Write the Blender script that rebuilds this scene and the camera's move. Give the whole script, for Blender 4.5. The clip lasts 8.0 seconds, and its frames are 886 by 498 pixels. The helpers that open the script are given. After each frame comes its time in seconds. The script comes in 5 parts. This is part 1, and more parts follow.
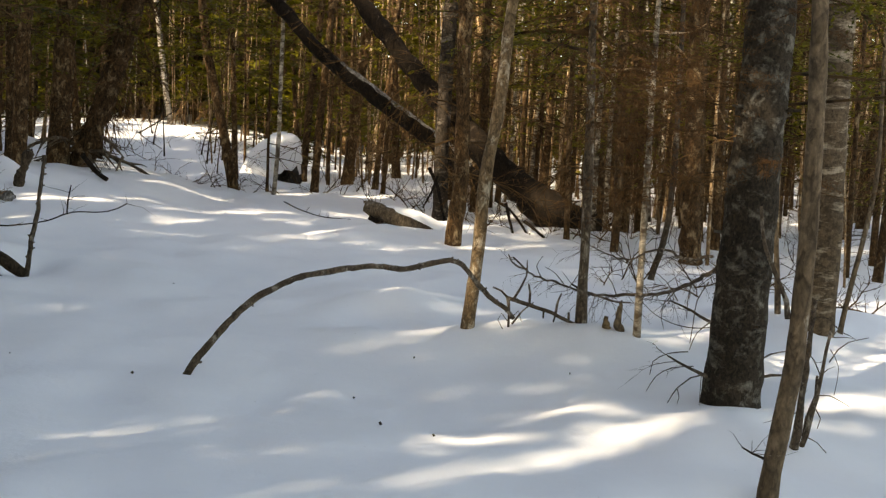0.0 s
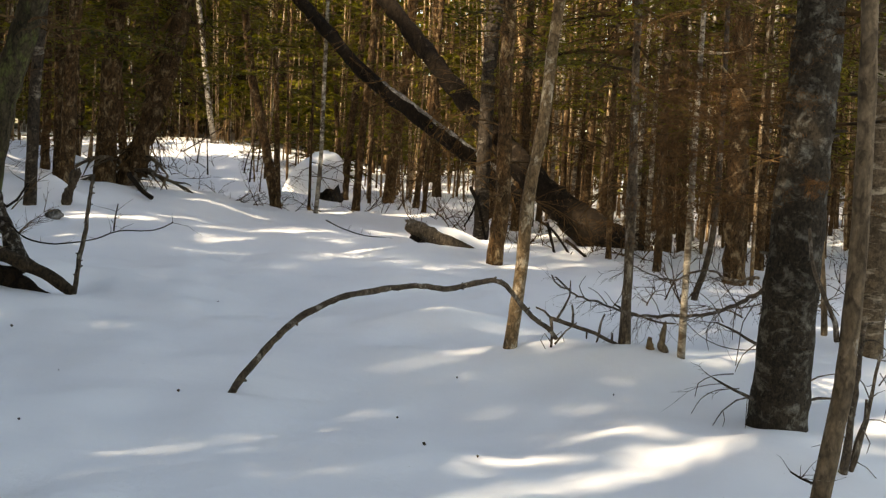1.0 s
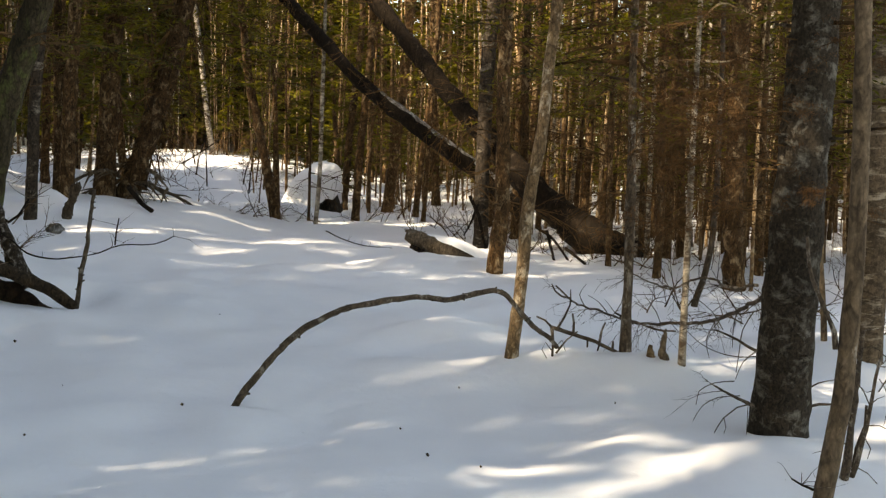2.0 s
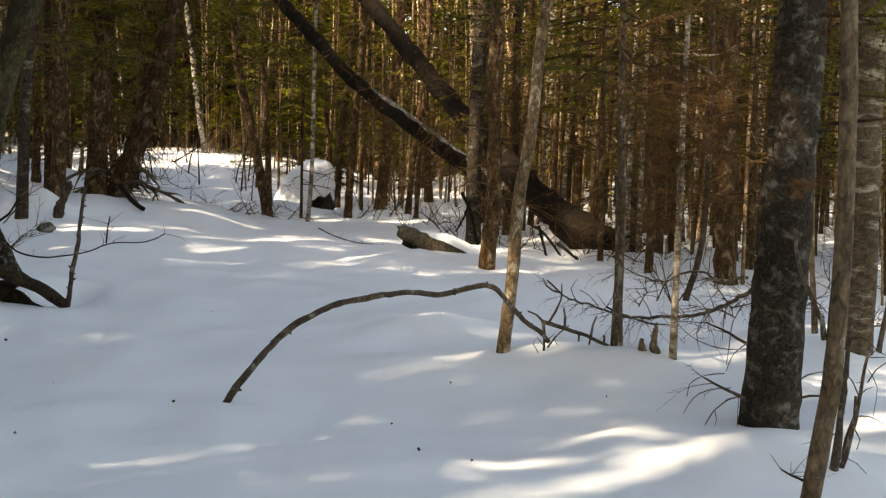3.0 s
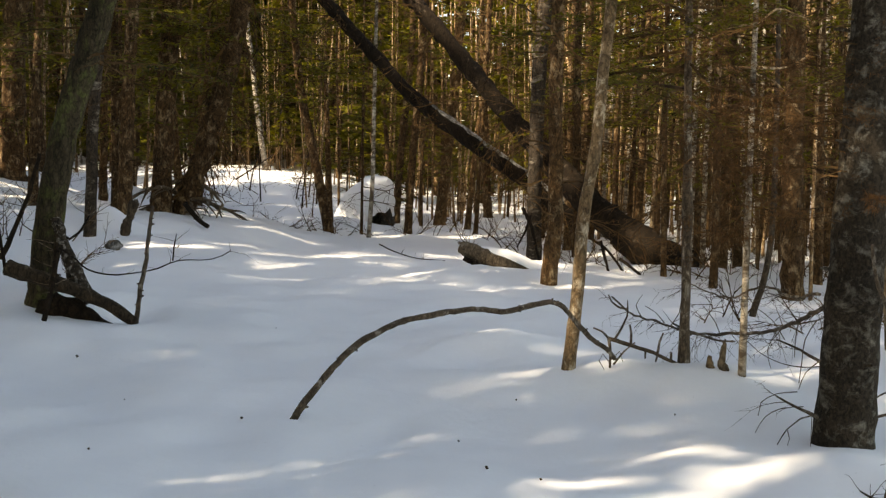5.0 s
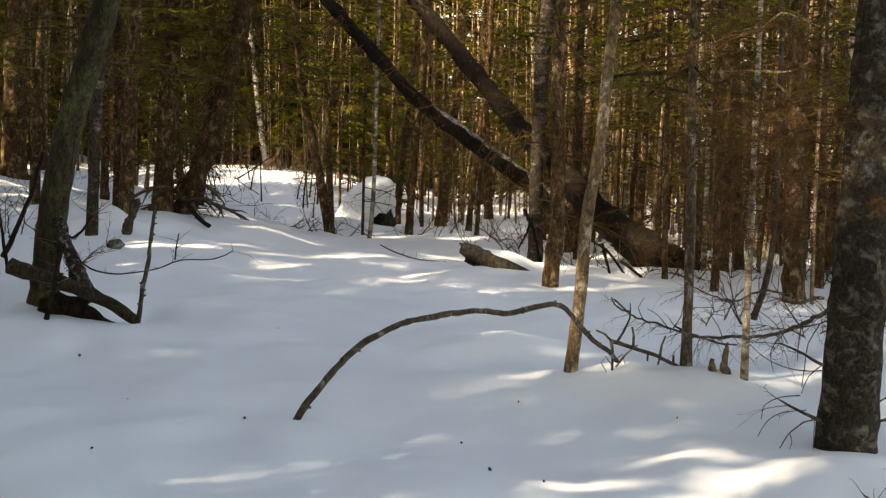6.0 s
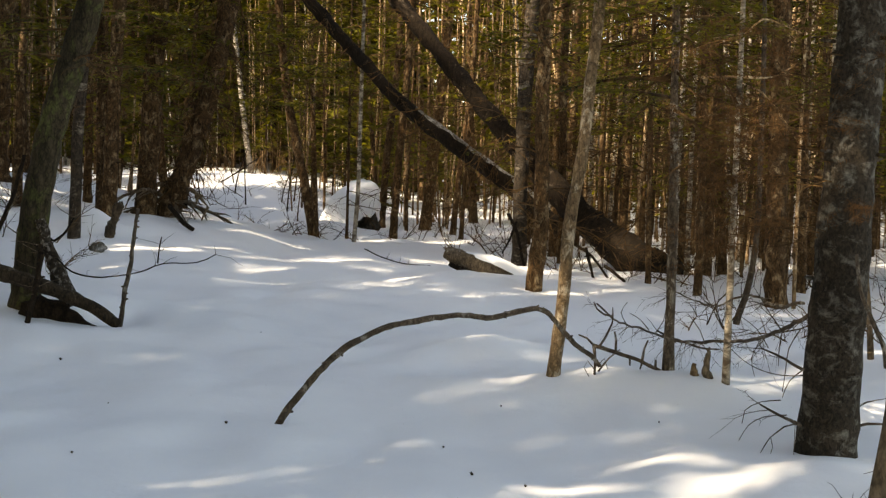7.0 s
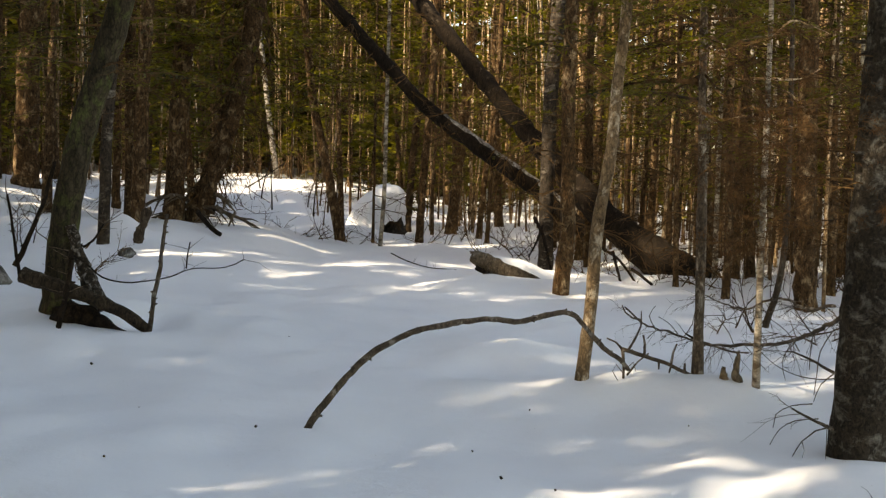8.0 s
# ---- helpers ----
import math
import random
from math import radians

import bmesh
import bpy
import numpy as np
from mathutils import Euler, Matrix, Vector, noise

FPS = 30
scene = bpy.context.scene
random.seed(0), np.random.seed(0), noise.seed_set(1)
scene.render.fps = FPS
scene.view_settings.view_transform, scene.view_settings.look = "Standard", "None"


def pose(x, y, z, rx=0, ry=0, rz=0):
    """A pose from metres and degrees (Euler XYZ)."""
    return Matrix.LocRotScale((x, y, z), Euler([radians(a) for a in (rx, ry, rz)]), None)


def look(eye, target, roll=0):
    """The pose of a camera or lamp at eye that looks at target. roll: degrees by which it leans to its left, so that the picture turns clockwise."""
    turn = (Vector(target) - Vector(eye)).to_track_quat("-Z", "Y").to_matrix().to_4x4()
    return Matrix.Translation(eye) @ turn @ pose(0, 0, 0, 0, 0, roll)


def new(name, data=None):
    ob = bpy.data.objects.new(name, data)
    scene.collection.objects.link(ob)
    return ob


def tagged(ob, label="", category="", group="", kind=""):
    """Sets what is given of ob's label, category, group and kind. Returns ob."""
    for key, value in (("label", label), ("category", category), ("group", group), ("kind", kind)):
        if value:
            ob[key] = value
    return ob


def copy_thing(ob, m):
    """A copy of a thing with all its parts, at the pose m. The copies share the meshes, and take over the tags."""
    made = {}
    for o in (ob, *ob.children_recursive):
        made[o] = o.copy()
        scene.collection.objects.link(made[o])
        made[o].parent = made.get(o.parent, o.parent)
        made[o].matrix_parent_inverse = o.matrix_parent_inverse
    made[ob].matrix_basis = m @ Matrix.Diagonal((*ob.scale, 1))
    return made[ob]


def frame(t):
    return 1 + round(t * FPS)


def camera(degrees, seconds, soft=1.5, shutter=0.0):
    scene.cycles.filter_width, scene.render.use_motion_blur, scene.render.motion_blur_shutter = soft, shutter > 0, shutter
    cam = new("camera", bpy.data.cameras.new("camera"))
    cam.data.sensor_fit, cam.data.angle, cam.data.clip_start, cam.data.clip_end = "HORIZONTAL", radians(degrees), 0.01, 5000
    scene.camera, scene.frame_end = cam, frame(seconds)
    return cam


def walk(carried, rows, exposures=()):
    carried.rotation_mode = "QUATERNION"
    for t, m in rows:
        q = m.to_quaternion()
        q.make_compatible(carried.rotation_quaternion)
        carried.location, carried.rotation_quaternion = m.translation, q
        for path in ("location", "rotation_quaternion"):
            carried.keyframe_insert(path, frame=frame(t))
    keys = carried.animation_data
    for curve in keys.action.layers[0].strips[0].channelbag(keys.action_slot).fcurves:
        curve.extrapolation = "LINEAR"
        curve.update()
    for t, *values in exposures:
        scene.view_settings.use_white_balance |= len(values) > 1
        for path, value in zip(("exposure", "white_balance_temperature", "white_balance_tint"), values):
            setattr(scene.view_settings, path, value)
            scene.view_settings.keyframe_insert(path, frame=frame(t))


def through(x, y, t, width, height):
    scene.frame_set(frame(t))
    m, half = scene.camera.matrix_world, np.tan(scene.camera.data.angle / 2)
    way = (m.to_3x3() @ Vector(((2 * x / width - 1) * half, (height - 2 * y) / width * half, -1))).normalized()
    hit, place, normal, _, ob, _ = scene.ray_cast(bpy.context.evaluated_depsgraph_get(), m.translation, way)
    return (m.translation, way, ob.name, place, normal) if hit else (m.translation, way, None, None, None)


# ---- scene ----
# The camera, which sways a little on its mount.
cam = camera(44.5, 8.0, soft=1.3)
PATH = [
    (0.0, pose(0.070, 0.041, 1.168, 84.08, -2.62, -5.24)),
    (0.1, pose(0.065, 0.043, 1.171, 84.36, -2.09, -4.34)),
    (0.2, pose(0.060, 0.045, 1.174, 84.05, -2.12, -3.58)),
    (0.3, pose(0.055, 0.048, 1.178, 84.66, -2.09, -3.60)),
    (0.4, pose(0.050, 0.050, 1.181, 85.03, -2.07, -3.30)),
    (0.5, pose(0.045, 0.052, 1.184, 84.84, -1.43, -2.62)),
    (0.6, pose(0.046, 0.048, 1.183, 84.27, -1.69, -2.62)),
    (0.7, pose(0.047, 0.044, 1.182, 84.28, -1.99, -2.87)),
    (0.8, pose(0.048, 0.041, 1.180, 84.39, -2.39, -3.07)),
    (0.9, pose(0.049, 0.037, 1.179, 84.77, -2.40, -3.32)),
    (1.0, pose(0.050, 0.033, 1.178, 84.94, -2.61, -3.13)),
    (1.1, pose(0.049, 0.031, 1.180, 85.17, -2.69, -3.13)),
    (1.2, pose(0.047, 0.029, 1.182, 85.21, -2.20, -2.82)),
    (1.3, pose(0.046, 0.028, 1.184, 85.36, -2.25, -2.73)),
    (1.4, pose(0.044, 0.026, 1.186, 85.51, -1.92, -2.71)),
    (1.5, pose(0.043, 0.024, 1.188, 85.57, -1.98, -2.70)),
    (1.6, pose(0.042, 0.016, 1.193, 85.55, -1.74, -2.76)),
    (1.7, pose(0.042, 0.008, 1.198, 85.44, -1.94, -3.05)),
    (2.8, pose(0.056, -0.000, 1.189, 85.31, -1.62, -3.59)),
    (2.9, pose(0.058, -0.001, 1.188, 85.39, -1.61, -3.54)),
    (3.0, pose(0.059, -0.002, 1.187, 85.22, -1.51, -3.58)),
    (3.2, pose(0.059, -0.003, 1.189, 85.15, -1.43, -3.76)),
    (3.4, pose(0.060, -0.004, 1.191, 85.50, -1.34, -3.54)),
    (3.5, pose(0.060, -0.005, 1.192, 85.60, -1.20, -3.46)),
    (3.6, pose(0.060, -0.005, 1.192, 85.62, -1.34, -3.50)),
    (3.8, pose(0.061, -0.006, 1.191, 85.49, -1.11, -3.61)),
    (4.0, pose(0.061, -0.006, 1.191, 85.80, -1.30, -3.51)),
    (4.1, pose(0.055, -0.005, 1.192, 85.91, -1.48, -3.46)),
    (4.2, pose(0.048, -0.003, 1.194, 86.00, -1.18, -3.20)),
    (4.3, pose(0.042, -0.002, 1.195, 86.06, -0.94, -2.58)),
    (4.4, pose(0.035, -0.000, 1.197, 86.18, -1.09, -1.93)),
    (4.5, pose(0.029, 0.001, 1.198, 86.17, -0.95, -1.61)),
    (4.7, pose(0.026, 0.007, 1.194, 85.94, -1.01, -0.91)),
    (5.8, pose(0.005, 0.009, 1.199, 86.02, -1.07, -0.32)),
    (5.9, pose(0.004, 0.006, 1.198, 86.03, -1.18, -0.56)),
    (6.0, pose(0.003, 0.004, 1.197, 86.00, -1.42, -0.53)),
    (6.2, pose(0.003, 0.004, 1.199, 86.03, -1.19, -0.67)),
    (6.3, pose(0.003, 0.005, 1.200, 85.98, -1.30, -0.61)),
    (6.5, pose(0.003, 0.005, 1.202, 86.27, -1.05, -0.60)),
    (6.6, pose(0.005, 0.005, 1.202, 86.29, -1.02, -0.68)),
    (6.8, pose(0.009, 0.004, 1.201, 86.21, -1.29, -0.97)),
    (7.0, pose(0.013, 0.003, 1.200, 86.22, -1.63, -1.32)),
    (7.2, pose(0.015, -0.003, 1.200, 86.37, -1.41, -1.59)),
    (7.4, pose(0.017, -0.009, 1.201, 86.31, -1.38, -1.61)),
    (7.5, pose(0.018, -0.012, 1.201, 86.31, -1.39, -1.49)),
    (7.6, pose(0.014, -0.010, 1.201, 86.35, -1.47, -1.56)),
    (7.8, pose(0.007, -0.005, 1.200, 86.33, -1.41, -1.22)),
    (8.0, pose(0.000, 0.000, 1.200, 86.40, -1.30, 0.00)),
]
walk(cam, PATH, exposures=[(0.0, 1.42, 10000, 11), (8.0, 1.42, 10000, 11)])

# Late-winter daylight: a clear sky and a sun that stands behind and to the side.
SUN_EL, SUN_AZ = radians(38), math.atan2(-0.84, -0.54)  # azimuth from +y towards +x
world = bpy.data.worlds.new("world")
scene.world = world
world.use_nodes = True
wn = world.node_tree
sky = wn.nodes.new("ShaderNodeTexSky")
sky.sky_type, sky.sun_disc, sky.sun_elevation, sky.sun_rotation = "NISHITA", False, SUN_EL, SUN_AZ
wn.links.new(sky.outputs[0], wn.nodes["Background"].inputs[0])
wn.nodes["Background"].inputs[1].default_value = 0.15
sun = new("sun", bpy.data.lights.new("sun", "SUN"))
sun.data.energy, sun.data.angle, sun.data.color = 4.2, radians(0.8), (1.0, 0.995, 0.985)
to_sun = Vector((math.sin(SUN_AZ) * math.cos(SUN_EL), math.cos(SUN_AZ) * math.cos(SUN_EL), math.sin(SUN_EL)))
sun.matrix_world = look(to_sun * 40, (0, 0, 0))


# ---- materials ----
def material(name, roughness=0.85):
    m = bpy.data.materials.new(name)
    m.use_nodes = True
    nodes, links = m.node_tree.nodes, m.node_tree.links
    shader = nodes["Principled BSDF"]
    shader.inputs["Roughness"].default_value = roughness
    shader.inputs["Specular IOR Level"].default_value = 0.12
    return m, nodes, links, shader


def noise_node(nodes, links, scale, detail=4.0, stretch=(1, 1, 1), rough=0.6, warp=0.0):
    tc = nodes.new("ShaderNodeTexCoord")
    mp = nodes.new("ShaderNodeMapping")
    mp.inputs["Scale"].default_value = stretch
    links.new(tc.outputs["Object"], mp.inputs[0])
    n = nodes.new("ShaderNodeTexNoise")
    n.inputs["Scale"].default_value, n.inputs["Detail"].default_value = scale, detail
    n.inputs["Roughness"].default_value, n.inputs["Distortion"].default_value = rough, warp
    links.new(mp.outputs[0], n.inputs["Vector"])
    return n.outputs[0]


def ramp(nodes, links, value, stops):
    r = nodes.new("ShaderNodeValToRGB")
    el = r.color_ramp.elements
    while len(el) < len(stops):
        el.new(0.5)
    for e, (p, c) in zip(el, stops):
        e.position, e.color = p, (*c, 1)
    links.new(value, r.inputs[0])
    return r.outputs[0]


def mix(nodes, links, fac, a, b, kind="MIX"):
    n = nodes.new("ShaderNodeMix")
    n.data_type, n.blend_type = "RGBA", kind
    for sock, v in ((n.inputs[0], fac), (n.inputs[6], a), (n.inputs[7], b)):
        if isinstance(v, (int, float)):
            sock.default_value = v
        elif isinstance(v, tuple):
            sock.default_value = (*v, 1)
        else:
            links.new(v, sock)
    return n.outputs[2]


def bump(nodes, links, shader, height, strength, distance):
    b = nodes.new("ShaderNodeBump")
    b.inputs["Strength"].default_value, b.inputs["Distance"].default_value = strength, distance
    links.new(height, b.inputs["Height"])
    links.new(b.outputs[0], shader.inputs["Normal"])


def vary(nodes, links, col, low=0.7, high=1.25):
    """A lighter or darker tone for every object."""
    info = nodes.new("ShaderNodeObjectInfo")
    tone = ramp(nodes, links, info.outputs["Random"], [(0.0, (low,) * 3), (1.0, (high, high * 0.97, high * 0.92))])
    return mix(nodes, links, 1.0, col, tone, "MULTIPLY")


def bark(name, dark, light, patch, patch_at=0.62, scale=26, furrow=0.16, depth=0.012, patch_scale=9.0, patch_stretch=(1, 1, 0.6), edge=0.055, crack=0.6):
    m, nodes, links, shader = material(name, 0.92)
    grain = noise_node(nodes, links, scale, 6, (1, 1, furrow), 0.65, 0.6)
    col = ramp(nodes, links, grain, [(0.3, dark), (0.68, light)])
    blot = noise_node(nodes, links, patch_scale, 5, patch_stretch, 0.7, 0.4)
    mask = ramp(nodes, links, blot, [(patch_at - edge, (0, 0, 0)), (patch_at + edge, (1, 1, 1))])
    col = mix(nodes, links, mask, col, patch)
    fine = noise_node(nodes, links, 95, 3, (1, 1, 0.5))
    col = mix(nodes, links, 0.55, col, ramp(nodes, links, fine, [(0.3, (0.45, 0.45, 0.45)), (0.7, (1.4, 1.4, 1.4))]), "MULTIPLY")
    # plates of bark with dark seams, and broad lighter and darker stretches
    tc, mp, vo = nodes.new("ShaderNodeTexCoord"), nodes.new("ShaderNodeMapping"), nodes.new("ShaderNodeTexVoronoi")
    mp.inputs["Scale"].default_value = (1, 1, 0.45)
    vo.feature, vo.inputs["Scale"].default_value = "DISTANCE_TO_EDGE", scale * 1.3
    wob = nodes.new("ShaderNodeMixRGB")
    wob.inputs[0].default_value = 0.06
    links.new(tc.outputs["Object"], wob.inputs[1])
    links.new(grain, wob.inputs[2])
    links.new(wob.outputs[0], mp.inputs[0])
    links.new(mp.outputs[0], vo.inputs["Vector"])
    seam = ramp(nodes, links, vo.outputs["Distance"], [(0.0, (0.35,) * 3), (0.16, (1.1,) * 3)])
    col = mix(nodes, links, crack, col, seam, "MULTIPLY")
    broad = noise_node(nodes, links, 2.6, 3, (1, 1, 0.7))
    col = mix(nodes, links, 0.8, col, ramp(nodes, links, broad, [(0.3, (0.55,) * 3), (0.7, (1.4,) * 3)]), "MULTIPLY")
    links.new(vary(nodes, links, col), shader.inputs["Base Color"])
    high = mix(nodes, links, 0.5, grain, seam)
    bump(nodes, links, shader, high, 0.9, depth)
    return m


MAT = {
    "fir": bark("fir_bark", (0.018, 0.014, 0.01), (0.08, 0.064, 0.047), (0.2, 0.19, 0.165), 0.585, 60, 0.8, 0.007, 12, (1, 1, 1.2), 0.07, 0.22),
    "pole": bark("conifer_bark", (0.006, 0.0038, 0.0015), (0.14, 0.078, 0.036), (0.37, 0.27, 0.165), 0.62, 34, 0.45, 0.008, 12, (1, 1, 0.6), 0.1),
    "smooth": bark("smooth_bark", (0.07, 0.05, 0.032), (0.26, 0.19, 0.125), (0.48, 0.42, 0.34), 0.62, 18, 0.5, 0.003, 6, (1, 1, 0.7), 0.03),
    "pale": bark("pale_bark", (0.06, 0.037, 0.02), (0.47, 0.295, 0.155), (0.66, 0.52, 0.36), 0.56, 26, 0.4, 0.005, 10),
    "mottled": bark("mottled_bark", (0.07, 0.045, 0.025), (0.32, 0.22, 0.13), (0.52, 0.43, 0.32), 0.55, 30, 0.7, 0.005, 14, (1, 1, 0.5), 0.04),
    "dead": bark("dead_bark", (0.009, 0.006, 0.004), (0.034, 0.023, 0.014), (0.11, 0.085, 0.064), 0.65, 30, 0.25, 0.01, 10),
    "branch": bark("branch_bark", (0.038, 0.028, 0.02), (0.16, 0.122, 0.09), (0.36, 0.32, 0.27), 0.59, 40, 0.5, 0.003, 20),
    "moss": bark("mossy_bark", (0.018, 0.014, 0.008), (0.075, 0.06, 0.038), (0.075, 0.082, 0.03), 0.56, 24, 0.25, 0.01, 7),
    "log": bark("grey_log_wood", (0.06, 0.045, 0.032), (0.25, 0.19, 0.13), (0.33, 0.3, 0.26), 0.62, 30, 0.6, 0.01, 10),
    "grey": bark("grey_bark", (0.022, 0.016, 0.011), (0.1, 0.076, 0.055), (0.28, 0.24, 0.19), 0.6, 26, 0.5, 0.008, 4.5, (0.7, 0.7, 1.6)),
    "old": bark("old_log_wood", (0.014, 0.01, 0.007), (0.065, 0.048, 0.032), (0.14, 0.118, 0.09), 0.63, 30, 0.5, 0.01, 9),
    "tan": bark("tan_bark", (0.04, 0.029, 0.019), (0.15, 0.11, 0.073), (0.33, 0.275, 0.21), 0.59, 22, 1.6, 0.003, 8, (0.5, 0.5, 2.0), 0.05, 0.2),
    # near-black, for the lump that fills in the shade under the old log
    "hollow_shade": bark("rotten_wood", (0.006, 0.004, 0.003), (0.025, 0.017, 0.011), (0.04, 0.03, 0.02), 0.66, 20, 0.5, 0.015, 10),
    "frost": bark("snow_dusted_bark", (0.08, 0.07, 0.06), (0.3, 0.28, 0.26), (0.5, 0.5, 0.5), 0.54, 30, 0.5, 0.004, 8),
    "flecked": bark("snow_flecked_bark", (0.016, 0.012, 0.008), (0.065, 0.05, 0.036), (0.3, 0.285, 0.27), 0.57, 26, 0.6, 0.01, 26, (1, 1, 1), 0.05),
    "stone": bark("grey_stone", (0.06, 0.056, 0.05), (0.2, 0.19, 0.17), (0.34, 0.33, 0.31), 0.56, 10, 1.0, 0.01, 14),
    "rock": bark("dark_rock", (0.018, 0.015, 0.012), (0.06, 0.053, 0.045), (0.12, 0.11, 0.095), 0.6, 8, 1.0, 0.02, 6),
}


def birch_bark(name, white, brown):
    m, nodes, links, shader = material(name, 0.75)
    band = noise_node(nodes, links, 7, 6, (0.8, 0.8, 1.5), 0.75, 0.6)
    col = ramp(nodes, links, band, [(0.42, brown), (0.52, tuple(c * 0.7 for c in white)), (0.63, tuple(c * 1.5 for c in white))])
    dash = noise_node(nodes, links, 30, 2, (0.35, 0.35, 3.0), 0.5)
    mask = ramp(nodes, links, dash, [(0.64, (0, 0, 0)), (0.7, (1, 1, 1))])
    col = mix(nodes, links, mask, col, tuple(c * 0.5 for c in brown))
    links.new(vary(nodes, links, col, 0.7, 1.1), shader.inputs["Base Color"])
    bump(nodes, links, shader, band, 0.5, 0.004)
    return m


MAT["birch"] = birch_bark("birch_bark", (0.4, 0.35, 0.285), (0.08, 0.058, 0.04))


def plain(name, a, b, scale, roughness=0.85, through=0.0):
    m, nodes, links, shader = material(name, roughness)
    col = ramp(nodes, links, noise_node(nodes, links, scale, 3), [(0.3, a), (0.7, b)])
    links.new(vary(nodes, links, col, 0.65, 1.3), shader.inputs["Base Color"])
    if through:
        t = nodes.new("ShaderNodeBsdfTranslucent")
        links.new(col, t.inputs[0])
        mx = nodes.new("ShaderNodeMixShader")
        mx.inputs[0].default_value = through
        links.new(shader.outputs[0], mx.inputs[1])
        links.new(t.outputs[0], mx.inputs[2])
        links.new(mx.outputs[0], nodes["Material Output"].inputs[0])
    return m


MAT["twig"] = plain("dead_twig", (0.008, 0.005, 0.002), (0.14, 0.079, 0.033), 6)
MAT["brown"] = plain("dead_needles", (0.04, 0.021, 0.009), (0.13, 0.066, 0.026), 4, 0.9, 0.3)
MAT["needle"] = plain("green_needles", (0.012, 0.015, 0.0015), (0.19, 0.168, 0.01), 2.5, 0.6, 0.35)
MAT["debris"] = plain("bark_flake", (0.03, 0.022, 0.015), (0.08, 0.06, 0.04), 30)


def snow_material():
    m, nodes, links, shader = material("snow", 0.55)
    big = noise_node(nodes, links, 0.9, 5, (1, 1, 1), 0.6)
    col = ramp(nodes, links, big, [(0.3, (0.85, 0.86, 0.88)), (0.7, (0.92, 0.925, 0.935))])
    litter = noise_node(nodes, links, 60, 2)
    mask = ramp(nodes, links, litter, [(0.76, (0, 0, 0)), (0.8, (1, 1, 1))])
    col = mix(nodes, links, mask, col, (0.45, 0.42, 0.38))
    links.new(col, shader.inputs["Base Color"])
    fine = noise_node(nodes, links, 14, 8, (1, 1, 1), 0.62)
    bump(nodes, links, shader, fine, 0.22, 0.02)
    return m


MAT["snow"] = snow_material()


# ---- building tools ----
class Mesh:
    """Gathers vertices and faces for one mesh."""

    def __init__(self):
        self.v, self.f = [], []

    def tube(self, pts, radii, sides, cap=True, rough=0.0, seed=0.0):
        start = len(self.v)
        side = None
        for i, p in enumerate(pts):
            a = pts[min(i + 1, len(pts) - 1)] - pts[max(i - 1, 0)]
            a = a.normalized() if a.length > 1e-9 else Vector((0, 0, 1))
            side = (side - a * side.dot(a)) if side is not None else a.orthogonal()
            if side.length < 1e-6:
                side = a.orthogonal()
            side.normalize()
            other = a.cross(side)
            for k in range(sides):
                w = 2 * math.pi * k / sides
                d = side * math.cos(w) + other * math.sin(w)
                r = radii[i]
                if rough:
                    q = p + d * r
                    r *= 1 + rough * (noise.noise(q * 7 + Vector((seed, 0, 0))) + 0.6 * noise.noise(q * 23 + Vector((0, seed, 0))))
                self.v.append(p + d * r)
        for i in range(len(pts) - 1):
            for k in range(sides):
                a, b = start + i * sides + k, start + i * sides + (k + 1) % sides
                self.f.append((a, b, b + sides, a + sides))
        if cap:
            self.f.append(tuple(start + k for k in reversed(range(sides))))
            end = start + (len(pts) - 1) * sides
            self.f.append(tuple(end + k for k in range(sides)))

    def data(self, name, mat, smooth=True):
        me = bpy.data.meshes.new(name)
        me.from_pydata([tuple(p) for p in self.v], [], self.f)
        me.materials.append(mat)
        if smooth:
            me.shade_smooth()
        return me


def part(name, mesh, mat, parent, label="", smooth=True):
    ob = new(name, mesh.data(name, mat, smooth))
    ob.parent = parent
    if label:
        tagged(ob, label)
    return ob


def thing(name, base, label, category, group="", kind=""):
    ob = new(name)
    ob.location = base
    ob.empty_display_size = 0.2
    return tagged(ob, label, category, group, kind)


def spline(pts, step):
    """Catmull-Rom points about step apart."""
    pts = [Vector(p) for p in pts]
    q = [pts[0] * 2 - pts[1], *pts, pts[-1] * 2 - pts[-2]]
    out = []
    for i in range(1, len(q) - 2):
        n = max(1, int((q[i + 1] - q[i]).length / step))
        for k in range(n):
            t = k / n
            a, b, c, d = q[i - 1:i + 3]
            out.append(0.5 * ((2 * b) + (c - a) * t + (2 * a - 5 * b + 4 * c - d) * t * t + (3 * b - a - 3 * c + d) * t ** 3))
    out.append(pts[-1])
    return out


rng = random.Random(7)


def unit(z=0.0, spread=1.0):
    w = rng.uniform(0, 2 * math.pi)
    return Vector((math.cos(w) * spread, math.sin(w) * spread, z))


